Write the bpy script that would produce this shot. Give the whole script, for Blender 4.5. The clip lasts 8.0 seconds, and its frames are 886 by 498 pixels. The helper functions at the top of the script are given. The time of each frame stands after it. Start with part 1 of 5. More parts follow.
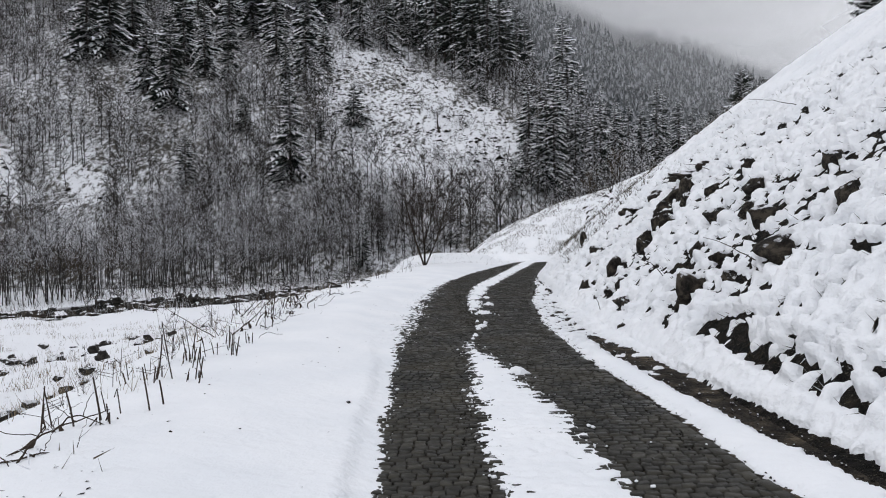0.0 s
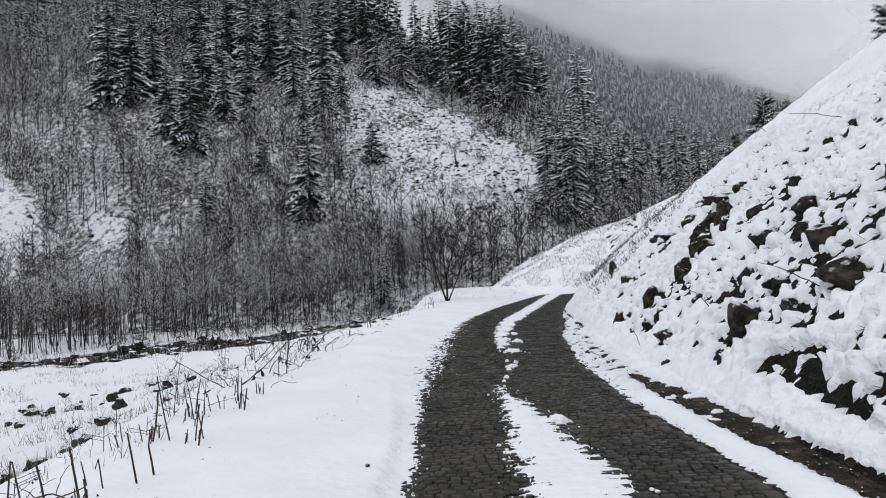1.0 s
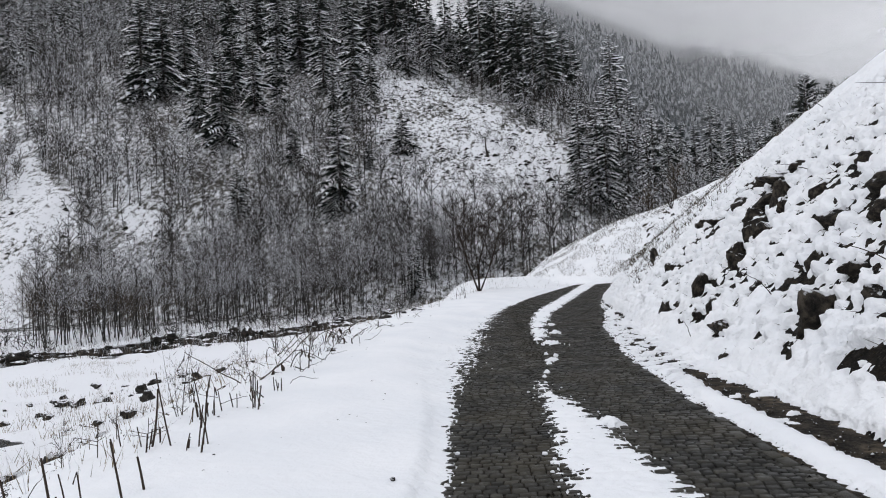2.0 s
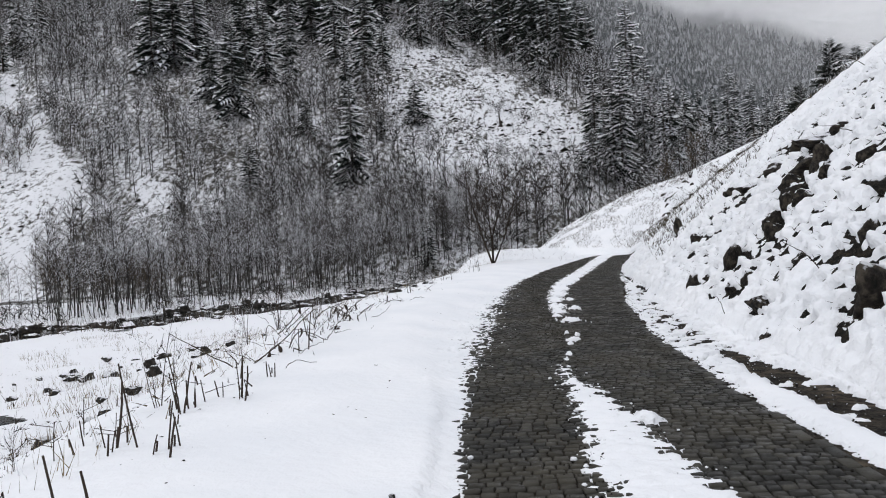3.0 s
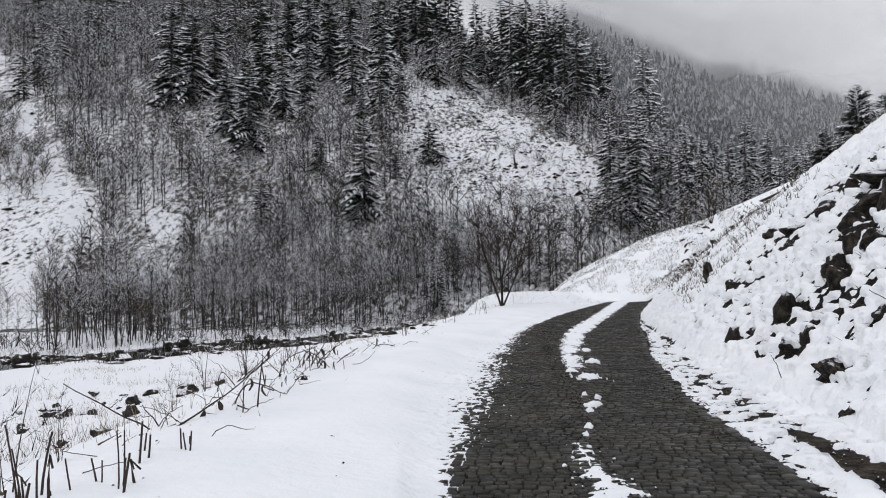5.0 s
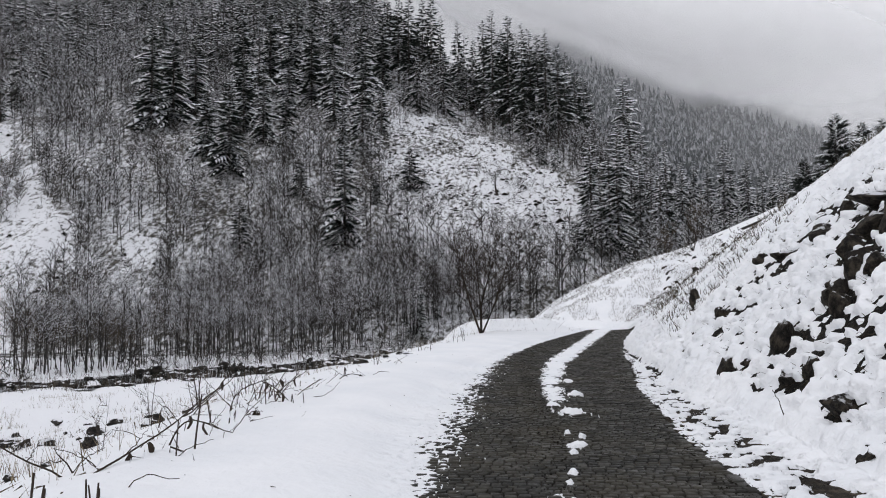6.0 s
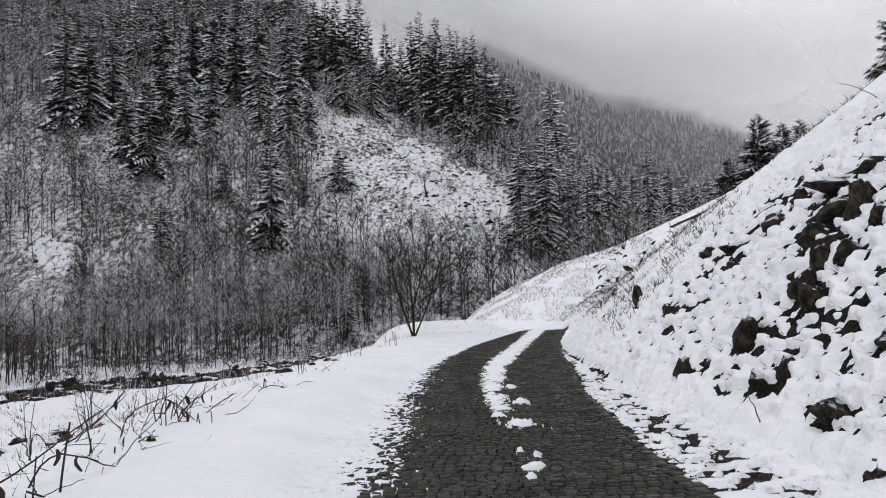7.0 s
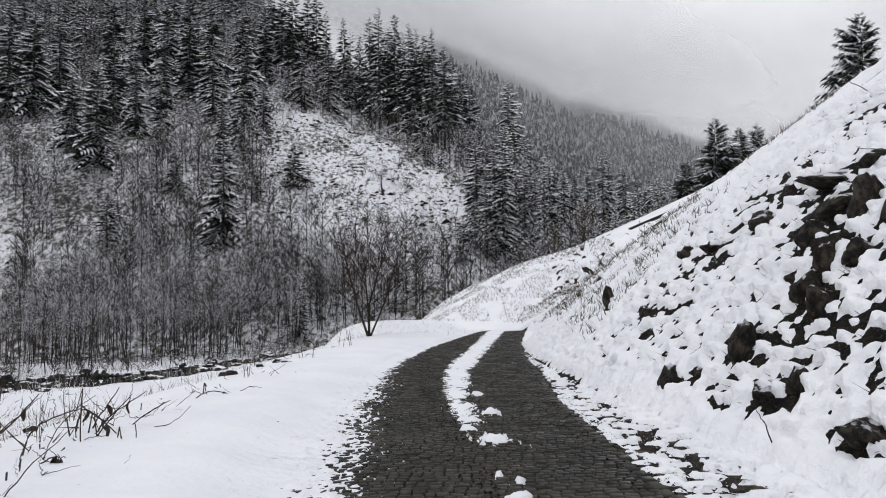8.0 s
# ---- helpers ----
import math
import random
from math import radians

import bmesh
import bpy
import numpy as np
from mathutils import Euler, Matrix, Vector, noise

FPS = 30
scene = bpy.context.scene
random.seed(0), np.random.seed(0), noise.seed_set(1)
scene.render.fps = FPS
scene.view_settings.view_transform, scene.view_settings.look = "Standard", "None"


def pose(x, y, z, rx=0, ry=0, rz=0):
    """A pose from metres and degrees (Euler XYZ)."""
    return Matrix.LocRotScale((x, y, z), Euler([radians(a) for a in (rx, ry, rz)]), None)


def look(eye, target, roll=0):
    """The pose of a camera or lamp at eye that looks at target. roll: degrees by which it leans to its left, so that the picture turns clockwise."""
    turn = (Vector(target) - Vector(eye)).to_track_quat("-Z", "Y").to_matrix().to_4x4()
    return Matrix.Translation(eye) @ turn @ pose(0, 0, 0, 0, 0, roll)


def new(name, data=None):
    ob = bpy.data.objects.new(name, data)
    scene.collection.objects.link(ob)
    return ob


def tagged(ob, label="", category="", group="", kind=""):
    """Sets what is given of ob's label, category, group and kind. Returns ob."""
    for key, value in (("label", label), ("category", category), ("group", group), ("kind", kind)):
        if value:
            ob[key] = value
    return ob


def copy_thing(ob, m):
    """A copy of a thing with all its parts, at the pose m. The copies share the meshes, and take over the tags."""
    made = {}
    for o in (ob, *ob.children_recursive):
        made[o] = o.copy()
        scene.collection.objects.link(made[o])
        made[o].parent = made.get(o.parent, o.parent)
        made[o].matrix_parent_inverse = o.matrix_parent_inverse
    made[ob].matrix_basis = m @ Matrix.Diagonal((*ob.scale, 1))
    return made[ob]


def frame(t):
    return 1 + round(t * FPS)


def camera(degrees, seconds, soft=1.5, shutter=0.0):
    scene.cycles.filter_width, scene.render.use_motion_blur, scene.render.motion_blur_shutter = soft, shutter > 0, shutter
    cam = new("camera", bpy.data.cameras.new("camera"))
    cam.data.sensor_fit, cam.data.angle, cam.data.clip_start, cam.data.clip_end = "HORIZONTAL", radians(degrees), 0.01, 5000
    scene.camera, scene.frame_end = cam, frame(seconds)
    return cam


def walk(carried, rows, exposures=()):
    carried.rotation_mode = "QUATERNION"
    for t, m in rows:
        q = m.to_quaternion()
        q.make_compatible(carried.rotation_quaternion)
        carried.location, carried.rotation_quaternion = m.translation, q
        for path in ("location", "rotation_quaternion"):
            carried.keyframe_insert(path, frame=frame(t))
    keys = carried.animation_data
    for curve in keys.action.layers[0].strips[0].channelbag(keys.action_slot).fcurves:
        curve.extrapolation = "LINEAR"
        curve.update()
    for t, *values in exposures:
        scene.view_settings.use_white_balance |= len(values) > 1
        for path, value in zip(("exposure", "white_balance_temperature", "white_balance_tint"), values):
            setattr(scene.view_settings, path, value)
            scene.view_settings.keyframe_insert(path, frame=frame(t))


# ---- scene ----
cam = camera(59.9, 8.0, soft=1.0)
PATH = [
    (0, (0.291, 0.786, 1.67), (0.277, 2.786, 1.635), -0.8),
    (0.5, (0.282, 1.253, 1.669), (0.242, 3.252, 1.693), -2.1),
    (1, (0.232, 1.712, 1.668), (0.166, 3.71, 1.725), -2.6),
    (1.5, (0.166, 2.168, 1.645), (0.066, 4.165, 1.689), -2.8),
    (1.7, (0.162, 2.365, 1.609), (0.029, 4.36, 1.656), -2.7),
    (2.8, (0.105, 3.455, 1.584), (-0.058, 5.448, 1.558), -3.0),
    (3, (0.102, 3.648, 1.593), (-0.083, 5.639, 1.558), -3.0),
    (3.5, (0.1, 4.136, 1.569), (-0.135, 6.121, 1.524), -3.4),
    (4, (0.111, 4.703, 1.542), (-0.137, 6.687, 1.512), -2.6),
    (4.5, (0.113, 5.217, 1.525), (-0.109, 7.205, 1.519), -1.7),
    (4.7, (0.135, 5.446, 1.517), (-0.084, 7.434, 1.543), -1.3),
    (5.8, (0.149, 6.453, 1.474), (-0.033, 8.44, 1.612), -1.0),
    (6, (0.181, 6.663, 1.472), (0.019, 8.652, 1.613), -0.8),
    (6.5, (0.123, 7.252, 1.45), (0.054, 9.245, 1.595), -1.4),
    (7, (0.074, 7.897, 1.44), (0.094, 9.892, 1.584), -1.8),
    (7.5, (0.014, 8.435, 1.44), (0.092, 10.428, 1.582), -1.5),
    (8, (-0.04, 9.006, 1.436), (0.097, 10.996, 1.576), -1.0),
]
EXPOSURES = [(0, -0.43, 6500, 11), (1.5, -0.42, 6500, 11), (3, -0.31, 6540, 11), (4.5, -0.32, 6560, 11), (6, -0.43, 6580, 12), (7, -0.46, 6600, 12), (8, -0.40, 6600, 12)]
walk(cam, [(t, look(e, g, r)) for t, e, g, r in PATH], EXPOSURES)

# ---- light: a heavy overcast sky, brightest overhead ----
world = bpy.data.worlds.new("overcast")
scene.world = world
world.use_nodes = True
wn, wl = world.node_tree.nodes, world.node_tree.links
wn.clear()
SUN_UP, SUN_TURN = radians(50), radians(-115)
sky = wn.new("ShaderNodeTexSky")
sky.sky_type, sky.sun_disc = "NISHITA", False
sky.sun_elevation, sky.sun_rotation = SUN_UP, SUN_TURN
sky_bg = wn.new("ShaderNodeBackground")
sky_bg.inputs["Strength"].default_value = 0.02
wl.new(sky.outputs[0], sky_bg.inputs["Color"])
coord = wn.new("ShaderNodeTexCoord")
split = wn.new("ShaderNodeSeparateXYZ")
wl.new(coord.outputs["Generated"], split.inputs[0])
height = wn.new("ShaderNodeValToRGB")
height.color_ramp.elements[0].position, height.color_ramp.elements[0].color = 0.0, (0.62, 0.635, 0.67, 1)
height.color_ramp.elements[1].position, height.color_ramp.elements[1].color = 0.9, (1.0, 1.03, 1.09, 1)
e = height.color_ramp.elements.new(0.22)
e.color = (1.05, 1.065, 1.10, 1)
wl.new(split.outputs["Z"], height.inputs[0])
stretch = wn.new("ShaderNodeMapping")
stretch.inputs["Scale"].default_value = (1.0, 1.0, 2.6)
wl.new(coord.outputs["Generated"], stretch.inputs["Vector"])
puffs = wn.new("ShaderNodeTexNoise")
puffs.inputs["Scale"].default_value, puffs.inputs["Detail"].default_value = 2.6, 5.0
wl.new(stretch.outputs[0], puffs.inputs["Vector"])
shade = wn.new("ShaderNodeMapRange")
shade.inputs["From Min"].default_value, shade.inputs["From Max"].default_value = 0.3, 0.75
shade.inputs["To Min"].default_value, shade.inputs["To Max"].default_value = 0.84, 1.36
wl.new(puffs.outputs["Fac"], shade.inputs["Value"])
cloud = wn.new("ShaderNodeVectorMath")
cloud.operation = "SCALE"
wl.new(height.outputs[0], cloud.inputs[0])
wl.new(shade.outputs[0], cloud.inputs["Scale"])
cloud_bg = wn.new("ShaderNodeBackground")
cloud_bg.inputs["Strength"].default_value = 0.98
wl.new(cloud.outputs[0], cloud_bg.inputs["Color"])
both = wn.new("ShaderNodeAddShader")
wl.new(sky_bg.outputs[0], both.inputs[0])
wl.new(cloud_bg.outputs[0], both.inputs[1])
wo = wn.new("ShaderNodeOutputWorld")
wl.new(both.outputs[0], wo.inputs["Surface"])
sun = new("sun", bpy.data.lights.new("sun", "SUN"))
sun.data.energy, sun.data.angle, sun.data.color = 0.5, radians(40), (1.0, 0.98, 0.95)
sun.matrix_world = look((-46, 2, 60), (0, 20, 0))


# ---- materials ----
def material(name, rough=0.8, spec=0.3):
    m = bpy.data.materials.new(name)
    m.use_nodes = True
    b = m.node_tree.nodes["Principled BSDF"]
    b.inputs["Roughness"].default_value = rough
    b.inputs["Specular IOR Level"].default_value = spec
    return m, m.node_tree.nodes, m.node_tree.links, b


def noise_node(n, l, scale, detail=4.0, vec=None, rough=0.55):
    t = n.new("ShaderNodeTexNoise")
    t.inputs["Scale"].default_value, t.inputs["Detail"].default_value = scale, detail
    t.inputs["Roughness"].default_value = rough
    if vec is not None:
        l.new(vec, t.inputs["Vector"])
    return t.outputs["Fac"]


def ramp_node(n, l, fac, stops):
    r = n.new("ShaderNodeValToRGB")
    while len(r.color_ramp.elements) < len(stops):
        r.color_ramp.elements.new(0.5)
    for el, (p, c) in zip(r.color_ramp.elements, stops):
        el.position, el.color = p, (*c, 1)
    l.new(fac, r.inputs[0])
    return r.outputs[0]


def mix_node(n, l, fac, a, b, kind="MIX"):
    m = n.new("ShaderNodeMix")
    m.data_type, m.blend_type = "RGBA", kind
    for sock, v in ((0, fac), (6, a), (7, b)):
        if isinstance(v, bpy.types.NodeSocket):
            l.new(v, m.inputs[sock])
        else:
            m.inputs[sock].default_value = v if sock == 0 else (*v, 1)
    return m.outputs[2]


def math_node(n, l, op, a, b=0.0):
    m = n.new("ShaderNodeMath")
    m.operation = op
    for k, v in enumerate((a, b)):
        if isinstance(v, bpy.types.NodeSocket):
            l.new(v, m.inputs[k])
        else:
            m.inputs[k].default_value = v
    return m.outputs[0]


def bump_node(n, l, b, fac, strength, dist, prev=None):
    u = n.new("ShaderNodeBump")
    u.inputs["Strength"].default_value, u.inputs["Distance"].default_value = strength, dist
    l.new(fac, u.inputs["Height"])
    if prev is not None:
        l.new(prev, u.inputs["Normal"])
    l.new(u.outputs[0], b.inputs["Normal"])
    return u.outputs[0]


def place(n):
    return n.new("ShaderNodeTexCoord").outputs["Object"]


def snow_material():
    m, n, l, b = material("snow", 0.65, 0.25)
    p = place(n)
    c = ramp_node(n, l, noise_node(n, l, 0.8, 5, p), [(0.3, (0.80, 0.82, 0.85)), (0.65, (0.875, 0.885, 0.905))])
    l.new(c, b.inputs["Base Color"])
    k = bump_node(n, l, b, noise_node(n, l, 60, 3, p), 0.3, 0.012)
    # lumpier where it lies on a slope
    s = n.new("ShaderNodeSeparateXYZ")
    l.new(n.new("ShaderNodeNewGeometry").outputs["True Normal"], s.inputs[0])
    steep = ramp_node(n, l, s.outputs["Z"], [(0.72, (1, 1, 1)), (0.96, (0.3, 0.3, 0.3))])
    lumps = math_node(n, l, "MULTIPLY", noise_node(n, l, 9, 3.5, p, 0.55), steep)
    bump_node(n, l, b, lumps, 0.85, 0.075, k)
    return m


def earth_material(name, gain):
    m, n, l, b = material(name, 0.85, 0.12)
    p = place(n)
    c = ramp_node(n, l, noise_node(n, l, 3, 8, p, 0.7), [(p_, tuple(gain * k for k in c_)) for p_, c_ in ((0.38, (0.003, 0.0027, 0.0023)), (0.52, (0.011, 0.009, 0.007)), (0.68, (0.045, 0.036, 0.025)))])
    c = mix_node(n, l, math_node(n, l, "GREATER_THAN", noise_node(n, l, 40, 2, p), 0.64), c, (0.09, 0.08, 0.06))
    l.new(c, b.inputs["Base Color"])
    k = bump_node(n, l, b, noise_node(n, l, 45, 4, p), 0.9, 0.04)
    bump_node(n, l, b, noise_node(n, l, 8, 6, p, 0.65), 1.0, 0.16, k)
    return m


def hillside_material(name, low, high):
    """Snow lying thin over leaf litter, stones and heather."""
    m, n, l, b = material(name, 0.8, 0.15)
    p = place(n)
    stretch_ = n.new("ShaderNodeMapping")
    stretch_.inputs["Scale"].default_value = (1.0, 0.55, 0.8)
    l.new(p, stretch_.inputs["Vector"])
    v = stretch_.outputs[0]
    a = noise_node(n, l, 1.1, 8, v, 0.75)
    w = noise_node(n, l, 0.06, 4, p)
    f = math_node(n, l, "ADD", a, math_node(n, l, "MULTIPLY", math_node(n, l, "SUBTRACT", w, 0.5), 0.3))
    dark = ramp_node(n, l, noise_node(n, l, 2.5, 6, p), [(0.35, (0.025, 0.023, 0.021)), (0.65, (0.13, 0.12, 0.10))])
    c = mix_node(n, l, ramp_node(n, l, f, [(low, (0, 0, 0)), (high, (1, 1, 1))]), (0.84, 0.85, 0.88), dark)
    l.new(c, b.inputs["Base Color"])
    bump_node(n, l, b, a, 0.8, 0.5)
    return m


def plain_material():
    m, n, l, b = material("snowy_meadow", 0.7, 0.2)
    p = place(n)
    a = noise_node(n, l, 1.6, 8, p, 0.68)
    w = noise_node(n, l, 0.12, 3, p)
    f = math_node(n, l, "ADD", a, math_node(n, l, "MULTIPLY", math_node(n, l, "SUBTRACT", w, 0.5), 0.3))
    dark = ramp_node(n, l, noise_node(n, l, 6, 4, p), [(0.35, (0.06, 0.05, 0.04)), (0.65, (0.2, 0.17, 0.12))])
    c = mix_node(n, l, ramp_node(n, l, f, [(0.68, (0, 0, 0)), (0.74, (1, 1, 1))]), (0.86, 0.87, 0.9), dark)
    l.new(c, b.inputs["Base Color"])
    k = bump_node(n, l, b, noise_node(n, l, 4, 5, p), 0.6, 0.12)
    bump_node(n, l, b, a, 0.6, 0.25, k)
    return m


def sett_material():
    m, n, l, b = material("wet_sett", 0.5, 0.2)
    p = place(n)
    rnd = n.new("ShaderNodeObjectInfo").outputs["Random"]
    isl = n.new("ShaderNodeNewGeometry").outputs["Random Per Island"]
    r = math_node(n, l, "FRACT", math_node(n, l, "ADD", rnd, isl))
    c = ramp_node(n, l, r, [(0.0, (0.014, 0.0138, 0.012)), (0.55, (0.027, 0.026, 0.0225)), (1.0, (0.058, 0.055, 0.046))])
    g = noise_node(n, l, 22, 7, p, 0.7)
    c = mix_node(n, l, 0.55, c, ramp_node(n, l, g, [(0.3, (0.45, 0.45, 0.42)), (0.7, (1, 1, 0.96))]), "MULTIPLY")
    stain = noise_node(n, l, 0.9, 4, p)
    c = mix_node(n, l, ramp_node(n, l, stain, [(0.42, (0, 0, 0)), (0.66, (0.7, 0.7, 0.7))]), c, (0.052, 0.046, 0.033))
    l.new(c, b.inputs["Base Color"])
    l.new(ramp_node(n, l, noise_node(n, l, 3, 4, p), [(0.35, (0.36,) * 3), (0.65, (0.7,) * 3)]), b.inputs["Roughness"])
    bump_node(n, l, b, g, 0.5, 0.012)
    return m


def rock_material(name, low, mid, high, cap):
    m, n, l, b = material(name, 0.75, 0.18)
    p = place(n)
    rnd = n.new("ShaderNodeObjectInfo").outputs["Random"]
    g = noise_node(n, l, 5, 8, p, 0.65)
    c = ramp_node(n, l, g, [(0.34, low), (0.47, mid), (0.62, high)])
    c = mix_node(n, l, math_node(n, l, "MULTIPLY", math_node(n, l, "GREATER_THAN", rnd, 0.7), 0.4), c, mid)
    geo = n.new("ShaderNodeNewGeometry")
    s = n.new("ShaderNodeSeparateXYZ")
    l.new(geo.outputs["Normal"], s.inputs[0])
    up = math_node(n, l, "ADD", s.outputs["Z"], math_node(n, l, "MULTIPLY", math_node(n, l, "SUBTRACT", noise_node(n, l, 4, 4, p), 0.5), 1.3))
    c = mix_node(n, l, ramp_node(n, l, up, [(cap, (0, 0, 0)), (cap + 0.12, (1, 1, 1))]), c, (0.85, 0.86, 0.89))
    l.new(c, b.inputs["Base Color"])
    k = bump_node(n, l, b, noise_node(n, l, 28, 6, p, 0.7), 0.8, 0.03)
    bump_node(n, l, b, g, 1.0, 0.14, k)
    return m


def twig_material(name, dark, light, share):
    """Bark, with snow lying along a share of the twigs."""
    m, n, l, b = material(name, 0.85, 0.1)
    isl = n.new("ShaderNodeNewGeometry").outputs["Random Per Island"]
    drift = noise_node(n, l, 0.16, 3, place(n), 0.6)
    bark = mix_node(n, l, math_node(n, l, "FRACT", math_node(n, l, "MULTIPLY", isl, 17.0)), dark, light)
    c = mix_node(n, l, math_node(n, l, "GREATER_THAN", math_node(n, l, "ADD", isl, math_node(n, l, "MULTIPLY", math_node(n, l, "SUBTRACT", drift, 0.5), 2.2)), 1 - share), bark, (0.74, 0.75, 0.78)) if share else bark
    l.new(c, b.inputs["Base Color"])
    return m


def needle_material():
    m, n, l, b = material("spruce_needles", 0.8, 0.15)
    isl = n.new("ShaderNodeNewGeometry").outputs["Random Per Island"]
    c = ramp_node(n, l, isl, [(0.0, (0.007, 0.010, 0.008)), (0.6, (0.018, 0.023, 0.019)), (1.0, (0.045, 0.05, 0.04))])
    l.new(c, b.inputs["Base Color"])
    return m


def water_material():
    m, n, l, b = material("stream_water", 0.05, 0.06)
    b.inputs["Base Color"].default_value = (0.012, 0.014, 0.013, 1)
    bump_node(n, l, b, noise_node(n, l, 1.6, 4, place(n)), 0.05, 0.1)
    return m


def mist_material(name, most, wisp):
    """Thin low cloud: clear at its lower and upper edge and its ends, most dense between, torn by wisps."""
    m = bpy.data.materials.new(name)
    m.use_nodes = True
    n, l = m.node_tree.nodes, m.node_tree.links
    n.clear()
    tc = n.new("ShaderNodeTexCoord")
    s = n.new("ShaderNodeSeparateXYZ")
    l.new(tc.outputs["UV"], s.inputs[0])
    nz = noise_node(n, l, 0.016, 6, tc.outputs["Object"], 0.55)
    low = math_node(n, l, "ADD", s.outputs["Y"], math_node(n, l, "MULTIPLY", math_node(n, l, "SUBTRACT", nz, 0.5), wisp))
    fac = ramp_node(n, l, low, [(0.03, (0, 0, 0)), (0.16, (0.45, 0.45, 0.45)), (0.34, (1, 1, 1)), (0.5, (0.65, 0.65, 0.65)), (0.9, (0, 0, 0))])
    ends = ramp_node(n, l, s.outputs["X"], [(0.0, (0, 0, 0)), (0.12, (1, 1, 1)), (0.62, (1, 1, 1)), (1.0, (0, 0, 0))])
    dense = math_node(n, l, "MULTIPLY", math_node(n, l, "MULTIPLY", fac, ends), most)
    d = n.new("ShaderNodeBsdfDiffuse")
    d.inputs["Color"].default_value = (0.93, 0.93, 0.94, 1)
    tl = n.new("ShaderNodeBsdfTranslucent")
    tl.inputs["Color"].default_value = (0.95, 0.95, 0.96, 1)
    half = n.new("ShaderNodeMixShader")
    half.inputs[0].default_value = 0.5
    l.new(d.outputs[0], half.inputs[1])
    l.new(tl.outputs[0], half.inputs[2])
    tr = n.new("ShaderNodeBsdfTransparent")
    mx = n.new("ShaderNodeMixShader")
    l.new(dense, mx.inputs[0])
    l.new(tr.outputs[0], mx.inputs[1])
    l.new(half.outputs[0], mx.inputs[2])
    o = n.new("ShaderNodeOutputMaterial")
    l.new(mx.outputs[0], o.inputs["Surface"])
    return m


SNOW, EARTH, MEADOW = snow_material(), earth_material("wet_earth", 1.0), plain_material()
GRAVEL = earth_material("muddy_gravel", 4.5)
HILLSIDE, WOOD_FLOOR = hillside_material("snowy_scree", 0.505, 0.585), hillside_material("snowy_wood_floor", 0.415, 0.555)
STRIP = hillside_material("snowy_strip", 0.525, 0.615)
SETT, ROCK, WATER = sett_material(), rock_material("bank_rock", (0.006, 0.0055, 0.005), (0.026, 0.022, 0.018), (0.10, 0.083, 0.064), 0.8), water_material()
WET_ROCK = rock_material("stream_rock", (0.008, 0.008, 0.008), (0.022, 0.020, 0.018), (0.06, 0.054, 0.046), 0.72)
MIST, HAZE = mist_material("low_cloud", 0.96, 0.3), mist_material("thin_haze", 0.15, 0.12)
BARE = twig_material("frosted_twigs", (0.045, 0.043, 0.042), (0.15, 0.145, 0.14), 0.52)
DULL = twig_material("dull_twigs", (0.022, 0.020, 0.018), (0.095, 0.087, 0.08), 0.22)
THICKET = twig_material("alder_twigs", (0.026, 0.022, 0.021), (0.10, 0.09, 0.083), 0.36)
# distance haze mixed into both colours: needles paler and bluer, snow greyed
HAZED_TREE = twig_material("hazed_spruces", (0.035, 0.043, 0.045), (0.11, 0.122, 0.125), 0.0)
HAZED_SNOW = twig_material("hazed_snow", (0.22, 0.23, 0.245), (0.46, 0.47, 0.49), 0.0)
STALK = twig_material("dead_stalks", (0.014, 0.011, 0.010), (0.05, 0.038, 0.03), 0.0)
STRAW = twig_material("dry_grass", (0.09, 0.07, 0.045), (0.30, 0.24, 0.16), 0.15)
RUSSET = twig_material("russet_twigs", (0.040, 0.031, 0.024), (0.12, 0.095, 0.068), 0.14)
NEEDLES = needle_material()
BARK = twig_material("spruce_bark", (0.03, 0.025, 0.021), (0.05, 0.042, 0.036), 0.0)
GREY_BARK = twig_material("grey_bark", (0.018, 0.016, 0.015), (0.06, 0.056, 0.052), 0.0)
HANGING = twig_material("tussock_grass", (0.020, 0.016, 0.010), (0.10, 0.080, 0.050), 0.08)


# ---- numeric helpers ----
def hash2(i, j, seed):
    h = (i.astype(np.int64) * 374761393 + j.astype(np.int64) * 668265263 + seed * 974634721) & 0x7FFFFFFF
    h = ((h ^ (h >> 13)) * 1274126177) & 0x7FFFFFFF
    return ((h ^ (h >> 16)) & 0xFFFFFF) / float(0xFFFFFF)


def vnoise(x, y, seed=0):
    """Smooth gradient noise, about -1 to 1, one bump a unit."""
    i, j = np.floor(x), np.floor(y)
    u, v = x - i, y - j

    def corner(a, b):
        t = hash2(i + a, j + b, seed) * 2 * np.pi
        return np.cos(t) * (u - a) + np.sin(t) * (v - b)

    su, sv = u * u * u * (u * (6 * u - 15) + 10), v * v * v * (v * (6 * v - 15) + 10)
    low = corner(0, 0) * (1 - su) + corner(1, 0) * su
    high = corner(0, 1) * (1 - su) + corner(1, 1) * su
    return 1.6 * (low * (1 - sv) + high * sv)


def fbm(x, y, seed=0, octaves=4):
    return sum(vnoise(x * 2**k + 7.3 * k, y * 2**k - 3.1 * k, seed + k) * 0.55**k for k in range(octaves))


